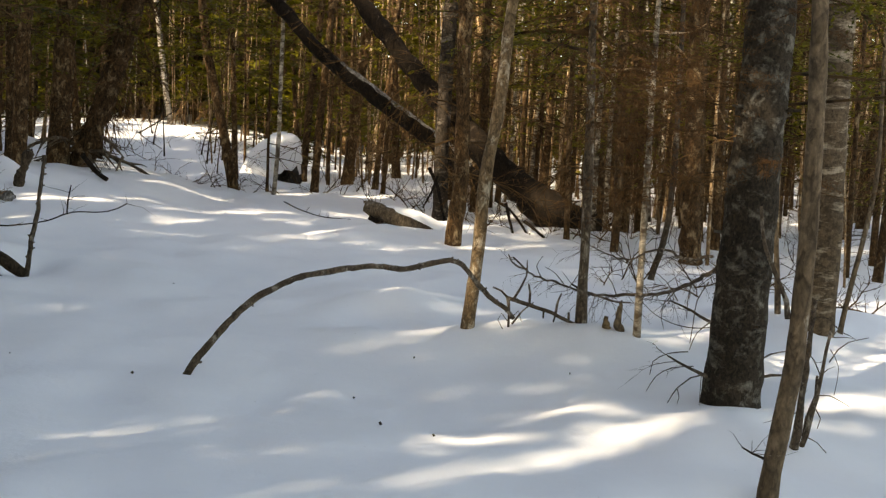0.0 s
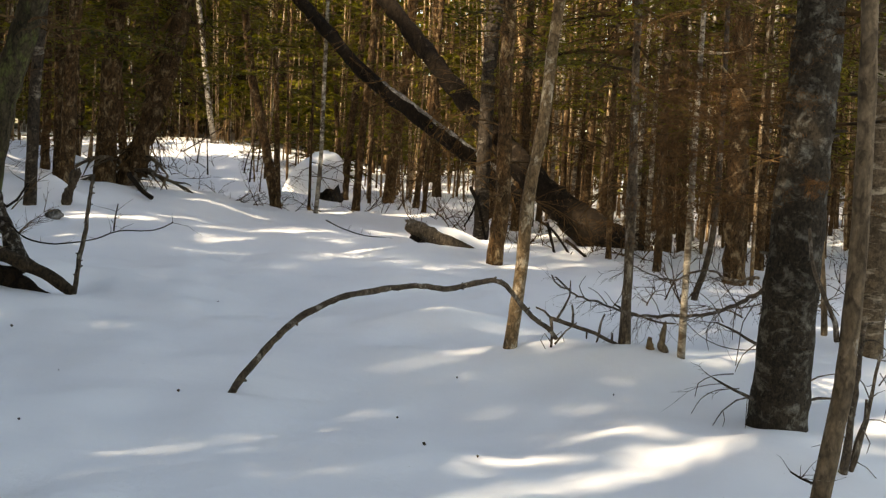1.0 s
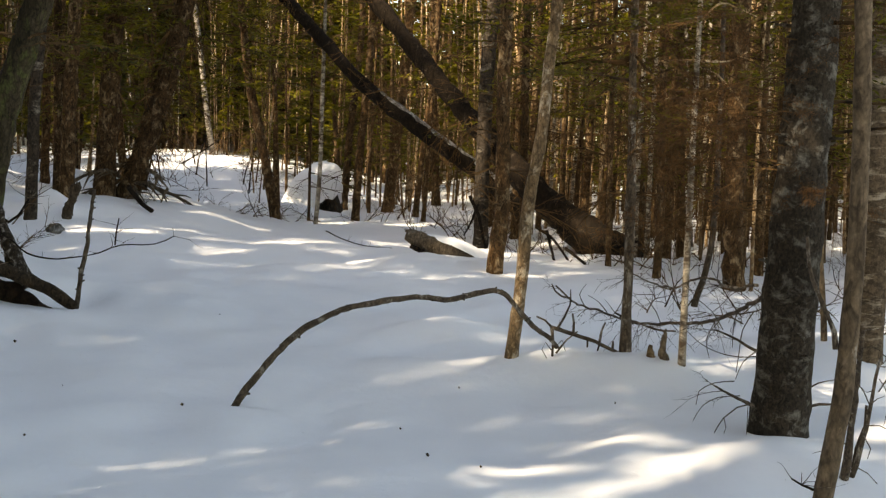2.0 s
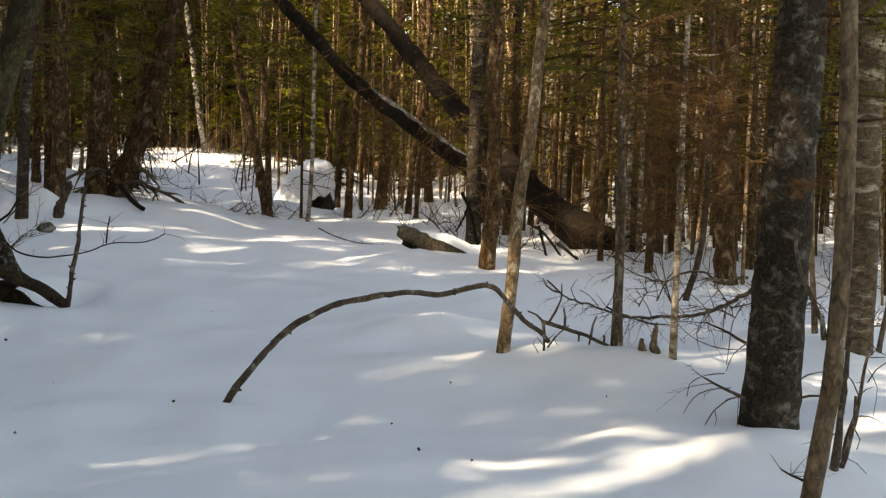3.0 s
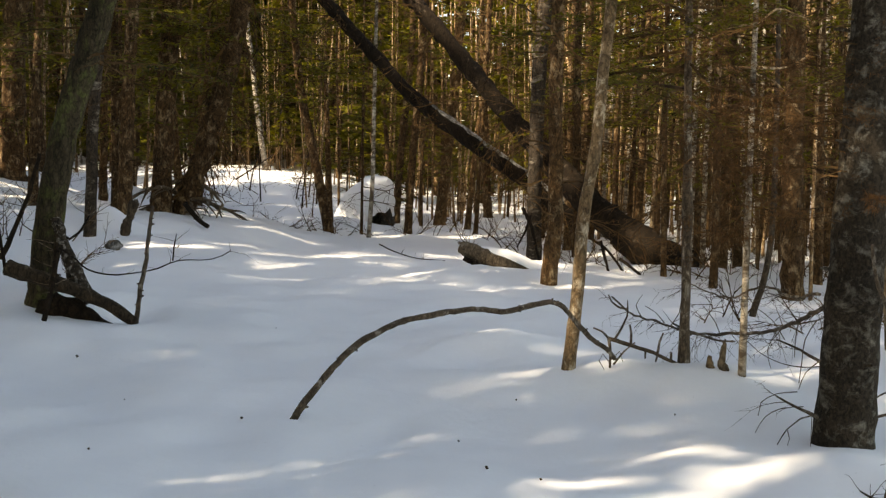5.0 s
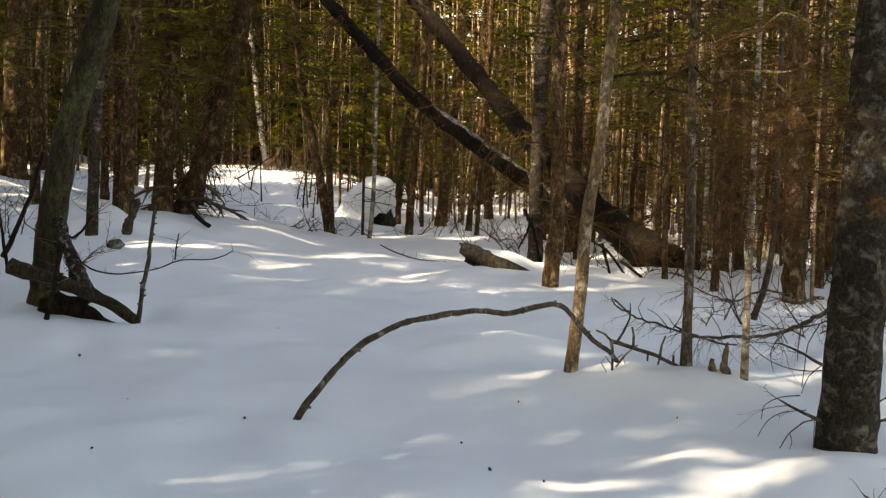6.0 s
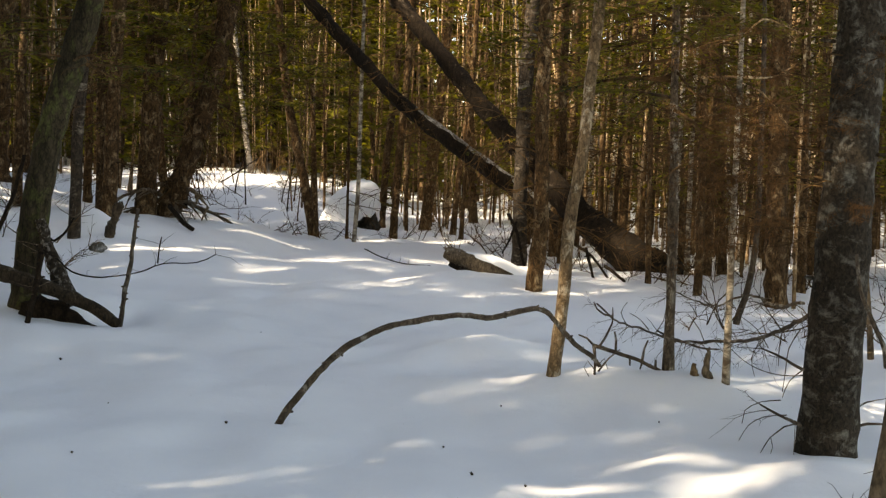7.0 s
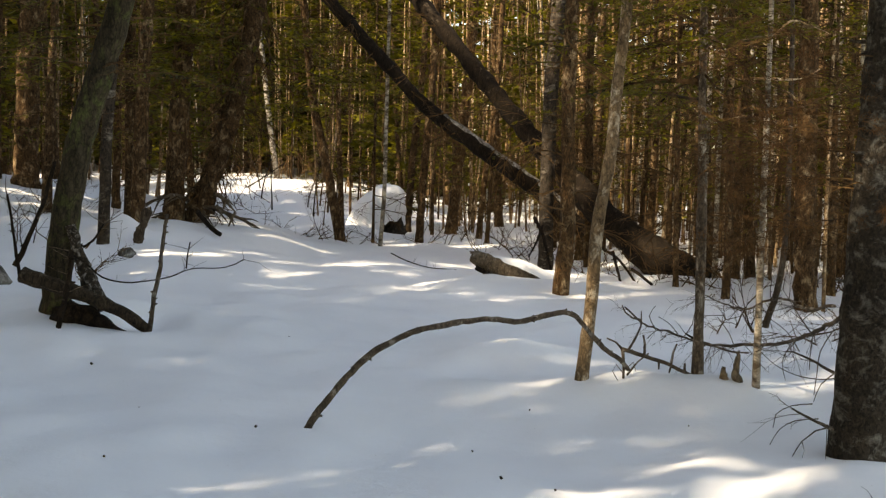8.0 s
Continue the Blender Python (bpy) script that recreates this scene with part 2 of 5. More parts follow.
def twig(mesh, p, way, length, r, split=2, droop=0.0, jag=0.25, segs=5, tips=None, light=False):
    """A crooked twig with side twigs."""
    pts, p, way = [p.copy()], p.copy(), way.normalized()
    for i in range(segs):
        way = (way + Vector((rng.gauss(0, jag), rng.gauss(0, jag), rng.gauss(0, jag) - droop)) * 0.5).normalized()
        p = p + way * length / segs
        pts.append(p.copy())
    mesh.tube(pts, [r * (1 - 0.8 * i / segs) for i in range(segs + 1)], 3, cap=False)
    if tips is not None:
        tips.extend(pts[1:])
    if split > 0:
        for i in range(1, segs + 1):
            for _ in range(rng.choice((1, 1, 2))):
                d = (pts[i] - pts[i - 1]).normalized()
                d = (d + unit(rng.uniform(-0.5, 0.5)) * rng.uniform(0.5, 1.0)).normalized()
                twig(mesh, pts[i], d, length * rng.uniform(0.25, 0.5), r * 0.5, split - 1, droop, jag, 1 if light else 3, tips, light)


def needles(mesh, p, way, length, up, size=0.05, count=10, droop=0.12):
    """A flat spray: side shoots with slim needle tufts along a bough."""
    way = way.normalized()
    side = way.cross(up).normalized()
    for i in range(count):
        t = (i + rng.random()) / count
        q = p + way * length * t - Vector((0, 0, droop * t * t * length))
        reach = length * 0.42 * (1.05 - t)
        for s in (-1, 1):
            d = (way * 0.75 + side * s + up * rng.uniform(-0.25, 0.2)).normalized()
            n = max(2, int(reach / (size * 1.7)))
            for k in range(n):
                c = q + d * reach * (k + rng.random()) / n + Vector((0, 0, -0.05 * k / n))
                w = (d + Vector((rng.gauss(0, 0.35), rng.gauss(0, 0.35), rng.gauss(0, 0.3)))).normalized() * size * rng.uniform(0.8, 1.6)
                h = (w.cross(up + Vector((rng.gauss(0, 0.4), rng.gauss(0, 0.4), 0)))).normalized() * size * rng.uniform(0.22, 0.42)
                b = len(mesh.v)
                mesh.v += [c - w * 0.6, c + h, c + w, c - h]
                mesh.f.append((b, b + 1, b + 2, b + 3))


# ---- the snow ----
def snow(x, y):
    """Height of the snow."""
    def s(v):
        v = min(1.0, max(0.0, v))
        return v * v * (3 - 2 * v)
    def m(cx, cy, rx, ry, h, turn=0.0):
        c, q = math.cos(turn), math.sin(turn)
        u, v = ((x - cx) * c + (y - cy) * q) / rx, (-(x - cx) * q + (y - cy) * c) / ry
        return h * math.exp(-u * u - v * v)
    z = 0.10 * s((y - 6) / 6) + 0.1 * s((-x - 1) / 2.5) * s((y - 6) / 3)
    z += (0.15 * s((1.0 - x) / 5) + 0.25 * s((-1.2 - x) / 2.8)) * s((y - 10) / 5)
    z -= (0.12 * s((1.0 - x) / 5) + 0.25 * s((-1.2 - x) / 2.8)) * s((y - 16.5) / 4)
    z += 0.75 * s((y - 22) / 22) * s((2 - x) / 9) + 0.8 * s((y - 24) / 40)
    z += m(1.15, 6.15, 0.95, 0.3, 0.13) + m(0.5, 7.3, 0.5, 0.3, 0.12, 0.3) + m(1.7, 4.35, 0.8, 0.4, 0.05, 0.2) + m(3.2, 6.8, 0.9, 0.6, 0.14)
    z += 0.85 * s((-x - 4.3) / 3.5) * s((y - 12) / 8) * s((30 - y) / 8)
    z += m(-3.85, 12.95, 0.3, 0.22, 0.24) - m(-2.22, 8.2, 0.2, 0.28, 0.1)
    z += m(-5.9, 33.5, 5.0, 3.2, 0.45, 0.15) - m(-4.0, 21.5, 3.0, 2.6, 0.16)
    z += m(-2.75, 8.5, 0.6, 0.5, 0.12) + m(-5.2, 13.5, 1.6, 0.8, 0.12) + m(1.5, 12.5, 2.5, 1.0, 0.05) + m(-1.85, 21.0, 0.75, 0.45, 0.3)
    z += 0.018 * math.sin(1.1 * x + 0.7 * y) + 0.014 * math.sin(2.3 * x - 1.7 * y + 1.0) + 0.008 * math.sin(4.1 * x + 3.3 * y)
    return z


def grid_axis(lo, hi, near_lo, near_hi, fine, grow):
    vals = list(np.arange(near_lo, near_hi + fine / 2, fine))
    step, v = fine, near_hi
    while v < hi:
        step *= grow
        v += step
        vals.append(v)
    step, v = fine, near_lo
    while v > lo:
        step *= grow
        v -= step
        vals.insert(0, v)
    return vals


def snow_ground():
    xs, ys = grid_axis(-900, 900, -6.5, 6.5, 0.07, 1.1), grid_axis(-900, 900, 2.2, 14, 0.07, 1.1)
    mesh = Mesh()
    for y in ys:
        for x in xs:
            near = max(0.0, 1 - max(0.0, math.hypot(x, y - 7) - 10) / 30)
            z = snow(x, y) + near * (0.055 * noise.noise(Vector((x * 0.9, y * 0.7, 3))) + 0.038 * noise.noise(Vector((x * 2.6, y * 2.1, 9))) + 0.007 * noise.noise(Vector((x * 8, y * 7, 1))))
            mesh.v.append((x, y, z))
    w = len(xs)
    for j in range(len(ys) - 1):
        for i in range(w - 1):
            a = j * w + i
            mesh.f.append((a, a + 1, a + w + 1, a + w))
    ob = new("ground", mesh.data("ground", MAT["snow"]))
    return tagged(ob, "soft rolling snow cover with faint hummocks and sun patches", "snow", kind="structure")


snow_ground()


# ---- trees ----
def stem(mesh, pts, r0, r1, height, sides, step, rough, flare=0.0, crook=0.06):
    """A trunk through pts, which goes on to its full height. Returns its axis relative to its foot."""
    base = Vector(pts[0])
    rel = [Vector(p) - base for p in pts]
    way = (rel[-1] - rel[-2]).normalized()
    top = rel[-1]
    seen = top.z
    while top.z < height:
        way = (way * 0.9 + Vector((rng.gauss(0, crook * 0.5), rng.gauss(0, crook * 0.5), 0.25))).normalized()
        top = top + way * min(1.2, height / 6)
        rel.append(top)
    rel.insert(0, Vector((-(rel[1].x) * 0.3, 0, -0.35)))
    axis = spline(rel, step)
    radii = []
    for p in axis:
        if p.z <= seen:
            r = r0 + (r1 - r0) * max(0.0, p.z) / seen
        else:
            r = r1 + (0.008 - r1) * min(1.0, (p.z - seen) / max(0.1, height - seen))
        radii.append(r * (1 + flare * math.exp(-max(0.0, p.z + 0.05) / 0.12)))
    mesh.tube(axis, radii, sides, True, rough, rng.uniform(0, 90))
    return axis, radii


def spot(axis, z):
    for a, b in zip(axis, axis[1:]):
        if a.z <= z < b.z:
            return a.lerp(b, (z - a.z) / (b.z - a.z))
    return axis[-1]


def dead_branches(axis, lo, hi, count, length, r, droop=0.1, split=2, lift=(-0.3, 0.3), tips=None, light=False):
    made = []
    for _ in range(count):
        mesh = Mesh()
        z = rng.uniform(lo, hi)
        p = spot(axis, z)
        twig(mesh, p, unit(rng.uniform(*lift)), length * rng.uniform(0.35, 1.1), r * rng.uniform(0.6, 1.2), split, droop, segs=4 if light else 5, tips=tips, light=light)
        made.append(mesh)
    return made


def joined(meshes):
    whole = Mesh()
    for m in meshes:
        b = len(whole.v)
        whole.v += m.v
        whole.f += [tuple(b + i for i in f) for f in m.f]
    return whole


def green_crown(axis, lo, hi, count, length, size=0.06, tip=0.25, dense=7):
    boughs, mesh = Mesh(), Mesh()
    for i in range(count):
        z = lo + (hi - lo) * (i + rng.random()) / count
        t = (z - lo) / (hi - lo)
        L = length * (1 - (1 - tip) * t) * rng.uniform(0.6, 1.15)
        p, d = spot(axis, z), unit(rng.uniform(-0.25, 0.2))
        if dense > 5:
            boughs.tube([p, p + d * L * 0.5, p + d * L - Vector((0, 0, 0.1 * L))], [0.012, 0.008, 0.003], 3, False)
        else:
            boughs.tube([p, p + d * L - Vector((0, 0, 0.08 * L))], [0.012, 0.003], 3, False)
        needles(mesh, p + d * L * 0.2, d, L * 0.85, Vector((0, 0, 1)), size, max(4, int(L * dense)))
    return boughs, mesh


def finish(name, base, label, category, group, trunk, mat, branches=None, crown=None, boughs=None, twigs=None):
    ob = thing(name, base, label, category, group)
    part("trunk", trunk, MAT[mat], ob)
    for b in branches or ():
        part("dead_branch", b, MAT["twig"], ob, smooth=False)
    if twigs:
        tagged(part("twig_mass", joined(twigs), MAT["twig"], ob, "brittle dead twigs", False), kind="stuff")
    if boughs and boughs.f:
        tagged(part("bough_mass", boughs, MAT["twig"], ob, smooth=False), kind="stuff")
    if crown and crown.f:
        part("crown", crown, MAT["needle"], ob, "sprays of green needles", False)
    return ob


def pole_tree(pts, r0, r1, height, label, bushy=False):
    trunk = Mesh()
    axis, _ = stem(trunk, pts, r0, r1, height, 12, 0.12, 0.26, 0.25)
    far = pts[0][1]
    n = 10 if far < 8 else 44
    branches = dead_branches(axis, 0.5 if far > 8 else 1.0, height * 0.55, n, 0.9 if far > 8 else 0.35, 0.011, 0.12, 2 if far > 8 else 1, light=far > 12)
    low = 2.3 if far > 12 else height * 0.5
    boughs, crown = green_crown(axis, low, height, int((height - low) * 3.2), 1.25, 0.07)
    if far < 8:
        more_boughs, more_crown = green_crown(axis, 1.5, 2.5, 24, 0.9, 0.02, 0.9, 26)
        boughs, crown = joined((boughs, more_boughs)), joined((crown, more_crown))
    if 9.5 < far < 17:
        more_boughs, more_crown = green_crown(axis, 1.7 if far > 12 else 2.1, 3.6, 20, 1.3, 0.045, 0.9, 10)
        boughs, crown = joined((boughs, more_boughs)), joined((crown, more_crown))
    if bushy:
        more_boughs, more_crown = green_crown(axis, 2.1, 5.0, 46, 2.3, 0.05, 0.9, 9)
        boughs, crown = joined((boughs, more_boughs)), joined((crown, more_crown))
    return finish("conifer_tree", pts[0], label, "tree", "trees in the wood", trunk, "branch" if far < 8 else "pole", branches, crown, boughs)


def mossy_tree(pts, r0, r1, height):
    trunk = Mesh()
    axis, _ = stem(trunk, pts, r0, r1, height, 16, 0.1, 0.22, 0.35)
    branches = dead_branches(axis, 1.6, 5, 16, 0.9, 0.01)
    boughs, crown = green_crown(axis, 3.2, height, 30, 1.5, 0.08)
    low_boughs, low_crown = green_crown(axis, 1.7, 3.2, 13, 1.4, 0.028, 0.8, 13)
    boughs, crown = joined((boughs, low_boughs)), joined((crown, low_crown))
    return finish("conifer_tree", pts[0], "thick leaning trunk with dark mossy bark", "tree", "trees in the wood", trunk, "moss", branches, crown, boughs)


def birch_tree(pts, r0, r1, height, label, mat="birch"):
    trunk = Mesh()
    axis, _ = stem(trunk, pts, r0, r1, height, 12, 0.12, 0.08, 0.15)
    branches = dead_branches(axis, 1.3, height, 16, 0.8, 0.007, -0.12, 2, (0.1, 0.8))
    return finish("birch_tree", pts[0], label, "tree", "birches", trunk, mat, branches)


def leafless_sapling(pts, r0, r1, height, label, mat):
    trunk = Mesh()
    axis, _ = stem(trunk, pts, r0, r1, height, 12, 0.06, 0.12, 0.12)
    branches = dead_branches(axis, 1.5, height, 14, 0.9, 0.007, -0.1, 2, (0.2, 0.9))
    return finish("sapling", pts[0], label, "sapling", "saplings", trunk, mat, branches)


def fir_tree(pts, r0, r1, height):
    trunk = Mesh()
    axis, _ = stem(trunk, pts, r0, r1, height, 28, 0.045, 0.09, 0.12)
    # short broken branch stubs
    stubs = []
    for _ in range(26):
        p, d = spot(axis, rng.uniform(0.2, 3.0)), unit(rng.uniform(-0.1, 0.25))
        stub = Mesh()
        stub.tube([p + d * r0 * 0.8, p + d * (r0 + rng.uniform(0.01, 0.05))], [0.010, 0.006], 5)
        stubs.append(stub)
    boughs, crown = green_crown(axis, 3.0, height, 42, 1.9, 0.08)
    low_boughs, low_crown = green_crown(axis, 1.7, 3.0, 16, 1.5, 0.024, 0.8, 17)
    boughs, crown = joined((boughs, low_boughs)), joined((crown, low_crown))
    # a few green boughs that hang out on the open side
    for _ in range(8):
        w, L = rng.uniform(radians(-35), radians(55)), rng.uniform(0.9, 1.5)
        d, p = Vector((math.cos(w), math.sin(w), rng.uniform(-0.12, 0.15))), spot(axis, rng.uniform(1.35, 2.3))
        boughs.tube([p, p + d * L * 0.5, p + d * L - Vector((0, 0, 0.1 * L))], [0.01, 0.007, 0.003], 3, False)
        needles(crown, p + d * L * 0.25, d, L * 0.85, Vector((0, 0, 1)), 0.024, 16)
    ob = finish("fir_tree", pts[0], "thick fir trunk with dark lichen-blotched bark in snow", "tree", "", trunk, "fir", None, crown, boughs)
    for stub in stubs:
        part("branch_stub", stub, MAT["fir"], ob)
    # dead branches that still hold rusty needles
    rust = Mesh()
    for k in range(44):
        twigs = Mesh()
        z = rng.uniform(0.95, 1.6) if k % 3 else rng.uniform(1.5, 2.4)
        w = rng.uniform(radians(140), radians(250)) if rng.random() < 0.7 else rng.uniform(0, 2 * math.pi)
        d = Vector((math.cos(w), -math.sin(w) * 0.8, rng.uniform(-0.15, 0.25)))
        tips = []
        twig(twigs, spot(axis, z) + d.normalized() * r0 * 0.8, d, rng.uniform(0.4, 0.85), 0.003, 2, 0.04, 0.3, 6, tips)
        for q in tips:
            if rng.random() < 0.8:
                for _ in range(10):
                    w = (d.normalized() * 0.8 + unit(rng.uniform(-0.7, 0.2))).normalized() * rng.uniform(0.015, 0.045)
                    h = w.cross(Vector((0, 0, 1))).normalized() * 0.0016
                    c, b = q + unit(rng.uniform(-0.5, 0.5)) * 0.012, len(rust.v)
                    rust.v += [c - h, c + h, c + w]
                    rust.f.append((b, b + 1, b + 2))
        part("dead_branch", twigs, MAT["twig"], ob, "thin brittle dead branch on the trunk", False)
    tagged(part("dead_foliage", rust, MAT["brown"], ob, "rusty brown dead needles", False), kind="stuff")
    return ob


def low_branch(pts, r0, r1):
    """A bare lower branch of the fir with hanging twigs."""
    mesh = Mesh()
    base = fir.location
    axis = [Vector(p) - base for p in spline(pts, 0.05)]
    n = len(axis)
    axis = [p + Vector((rng.gauss(0, 0.004), rng.gauss(0, 0.004), rng.gauss(0, 0.004))) for p in axis]
    mesh.tube(axis, [r0 + (r1 - r0) * i / (n - 1) for i in range(n)], 6)
    branch = part("low_branch", mesh, MAT["branch"], fir, "bare brittle lower branch", False)
    for i in range(2, n):
        for _ in range(2):
            if rng.random() < 0.6:
                side = Mesh()
                d = unit(rng.uniform(-0.9, 0.25)) + (axis[i] - axis[i - 1]).normalized() * 0.8
                twig(side, axis[i], d, rng.uniform(0.05, 0.28), 0.0024, 1, 0.12, 0.34, 4)
                part("side_twig", side, MAT["branch"], branch, smooth=False)
    return branch


# ---- fallen wood ----
def limb(name, pts, r0, r1, label, category, mat, sides=10, step=0.08, rough=0.12, knots=0, tw=0, tw_len=0.2, tw_up=(0.0, 1.0), taper=1.0):
    base = Vector(pts[0])
    ob = thing(name, base, label, category)
    axis = [p - base for p in spline(pts, step)]
    n = len(axis)
    jit = min(r0, 0.02) * 0.1
    axis = [p + Vector((rng.gauss(0, jit), rng.gauss(0, jit), rng.gauss(0, jit))) for p in axis]
    radii = [(r1 + (r0 - r1) * (1 - i / (n - 1)) ** taper) * rng.uniform(0.93, 1.07) for i in range(n)]
    mesh = Mesh()
    mesh.tube(axis, radii, sides, True, rough, rng.uniform(0, 99))
    bumps = []
    for _ in range(knots):
        i = rng.randrange(1, max(2, n - 1))
        d = unit(rng.uniform(-0.6, 0.8))
        knot = Mesh()
        knot.tube([axis[i], axis[i] + d.normalized() * radii[i] * 1.3, axis[i] + d.normalized() * radii[i] * rng.uniform(1.5, 2.4)], [radii[i] * 0.7, radii[i] * 0.45, radii[i] * 0.3], 6)
        bumps.append(knot)
    main = part("stem", mesh, MAT[mat], ob)
    for knot in bumps:
        part("knot", knot, MAT[mat], main)
    if tw:
        for _ in range(tw * 2):
            twigs = Mesh()
            i = rng.randrange(n // 3, n)
            twig(twigs, axis[i], unit(rng.uniform(*tw_up)), tw_len * rng.uniform(0.4, 1.2), min(0.005, r1 * 0.6), 0, 0.0, 0.3, 4)
            part("side_twig", twigs, MAT["branch"], ob, smooth=False)
    return ob, axis, radii


def snow_cap(ob, axis, radii, lo, hi, thick, wide=0.8, mat="snow"):
    """Snow that lies along the top of a log."""
    mesh = Mesh()
    sel = range(int(lo * (len(axis) - 1)), int(hi * (len(axis) - 1)) + 1)
    ring = 9
    idx = list(sel)
    for j, i in enumerate(idx):
        a = (axis[min(i + 1, len(axis) - 1)] - axis[max(i - 1, 0)]).normalized()
        side = a.cross(Vector((0, 0, 1))).normalized()
        up = side.cross(a).normalized()
        end = math.sin(math.pi * (j + 0.4) / (len(idx) - 0.2)) ** 0.35
        for k in range(ring):
            u = -1 + 2 * k / (ring - 1)
            h = (math.sqrt(max(0, 1 - (u * wide) ** 2)) * radii[i] + thick * end * (1 - u * u) ** 0.6 * (1 + 0.5 * noise.noise(axis[i] * 5)))
            mesh.v.append(axis[i] + side * u * wide * radii[i] + up * (h - 0.01 * (abs(u) == 1)))
    for j in range(len(idx) - 1):
        for k in range(ring - 1):
            b = j * ring + k
            mesh.f.append((b, b + 1, b + ring + 1, b + ring))
    return part("snow_cap", mesh, MAT[mat], ob, "thin cap of snow")


def leaning_trunk(pts, r0, r1, label):
    ob, axis, radii = limb("fallen_tree", pts, r0, r1, label, "fallen tree", "dead", 16, 0.09, 0.24, 0, 0, taper=2.6 if r0 > 0.2 else 1.0)
    n = len(axis)
    for k in range(46):
        twigs = Mesh()
        i = rng.randrange(1, max(2, n - 1))
        if k < 16:
            twig(twigs, axis[i], unit(rng.uniform(-0.8, 0.8)), radii[i] + rng.uniform(0.05, 0.22), 0.014, 0, 0.05, 0.2, 3)
        else:
            i = rng.randrange(n // 3, n - 1)
            twig(twigs, axis[i], unit(rng.uniform(-1.2, 0.5)), rng.uniform(0.4, 1.3), 0.011, 2, 0.12)
        part("dead_branch", twigs, MAT["twig"], ob, smooth=False)
    if r0 > 0.2:
        for _ in range(9):
            root = Mesh()
            i = rng.randrange(0, 4)
            twig(root, axis[i], Vector((rng.uniform(-0.3, 1.2), rng.uniform(-1, 0.6), rng.uniform(-0.9, 0.6))), rng.uniform(0.35, 0.8), 0.024, 1, 0.15, 0.35)
            part("root", root, MAT["dead"], ob)
    else:
        snow_cap(ob, axis, radii, 0.08, 0.5, 0.03, 0.6, "frost")
    return ob


def snowy_log(pts, r0, r1):
    """A log with a splintered, narrowing end; the snow lies over its back."""
    base = Vector(pts[0])
    ob = thing("log", base, "short weathered log half buried and capped with snow", "log")
    axis = [p - base for p in spline(pts, 0.04)]
    n = len(axis)
    radii = [r0 + (r1 - r0) * min(1.0, i / (n * 0.42)) ** 0.7 for i in range(n)]
    mesh = Mesh()
    mesh.tube(axis, radii, 20, True, 0.16, 4.0)
    for k in range(7):
        w = rng.uniform(0, 2 * math.pi)
        p = axis[0] + Vector((0.02, math.sin(w) * r0 * 0.6, math.cos(w) * r0 * 0.6))
        splinter = Mesh()
        splinter.tube([p + Vector((0.12, -0.03, -0.04)), p - Vector((rng.uniform(0.02, 0.09), -0.02, rng.uniform(-0.02, 0.02)))], [r0 * 0.5, 0.006], 5)
        part("splinter", splinter, MAT["log"], ob)
    part("stem", mesh, MAT["log"], ob)
    cap, ring = Mesh(), 11
    rows = range(int(n * 0.2), n)
    for j, i in enumerate(rows):
        a = (axis[min(i + 1, n - 1)] - axis[i - 1]).normalized()
        side = a.cross(Vector((0, 0, 1))).normalized()
        up = side.cross(a).normalized()
        front = 0.5 + 0.5 * j / len(rows) + 0.22 * noise.noise(axis[i] * 6)
        thick = 0.055 * min(1.0, j / 6) * (1 + 0.4 * noise.noise(axis[i] * 4))
        for k in range(ring):
            u = -1.15 + (front + 1.15) * k / (ring - 1)
            edge = math.sin(math.pi * (0.02 + 0.96 * k / (ring - 1))) ** 0.5
            h = math.sqrt(max(0.0, 1 - min(1.0, abs(u)) ** 2)) * radii[i] * 1.06
            cap.v.append(axis[i] + side * u * radii[i] + up * (h + thick * edge - 0.012 * (1 - edge)))
    for j in range(len(rows) - 1):
        for k in range(ring - 1):
            b = j * ring + k
            cap.f.append((b, b + 1, b + ring + 1, b + ring))
    part("snow_cap", cap, MAT["snow"], ob, "soft cap of snow")
    return ob


def arched_branch(pts, r0, r1):
    return limb("arched_branch", pts, r0, r1, "bowed bare branch arching out of the snow", "branch", "branch", 10, 0.03, 0.2, 22)[0]


def twiggy_stick(pts, r0, r1, label):
    return limb("dead_stick", pts, r0, r1, label, "stick", "branch", 8, 0.04, 0.15, 6)[0]


def offshoot(ob, pts, r0, r1, mat="branch"):
    """A side twig of a stick, bent as it grew."""
    axis = [p - ob.location for p in spline(pts, 0.04)]
    n = len(axis)
    if r0 < 0.0062:
        r0, r1 = r0 * 0.75, r1 * 0.7
    mesh = Mesh()
    mesh.tube(axis, [(r0 + (r1 - r0) * i / (n - 1)) * rng.uniform(0.85, 1.15) for i in range(n)], 6)
    return part("side_twig", mesh, MAT[mat], ob)


def mossy_root(pts, r0, r1):
    return limb("tree_root", pts, r0, r1, "bark-flecked root flare beside the mossy trunk", "root", "flecked", 14, 0.03, 0.5, 0)[0]


# Black lump added in place of the shade in the hollow under the log.
def rotten_wood(pts, r0, r1):
    return limb("rotten_wood", pts, r0, r1, "black lump that stands for the shade in the hollow under the log", "wood", "hollow_shade", 14, 0.04, 0.6)[0]


def bare_stake(pts, r0, r1):
    return limb("dead_sapling", pts, r0, r1, "thin dark dead stem standing upright in snow", "sapling", "branch", 9, 0.04, 0.18, 14)[0]


def thin_branch(pts, r0, r1, label):
    return limb("dead_stick", pts, r0, r1, label, "stick", "dead", 7, 0.05, 0.12, 3, 4, 0.2, (-0.2, 1.0))[0]


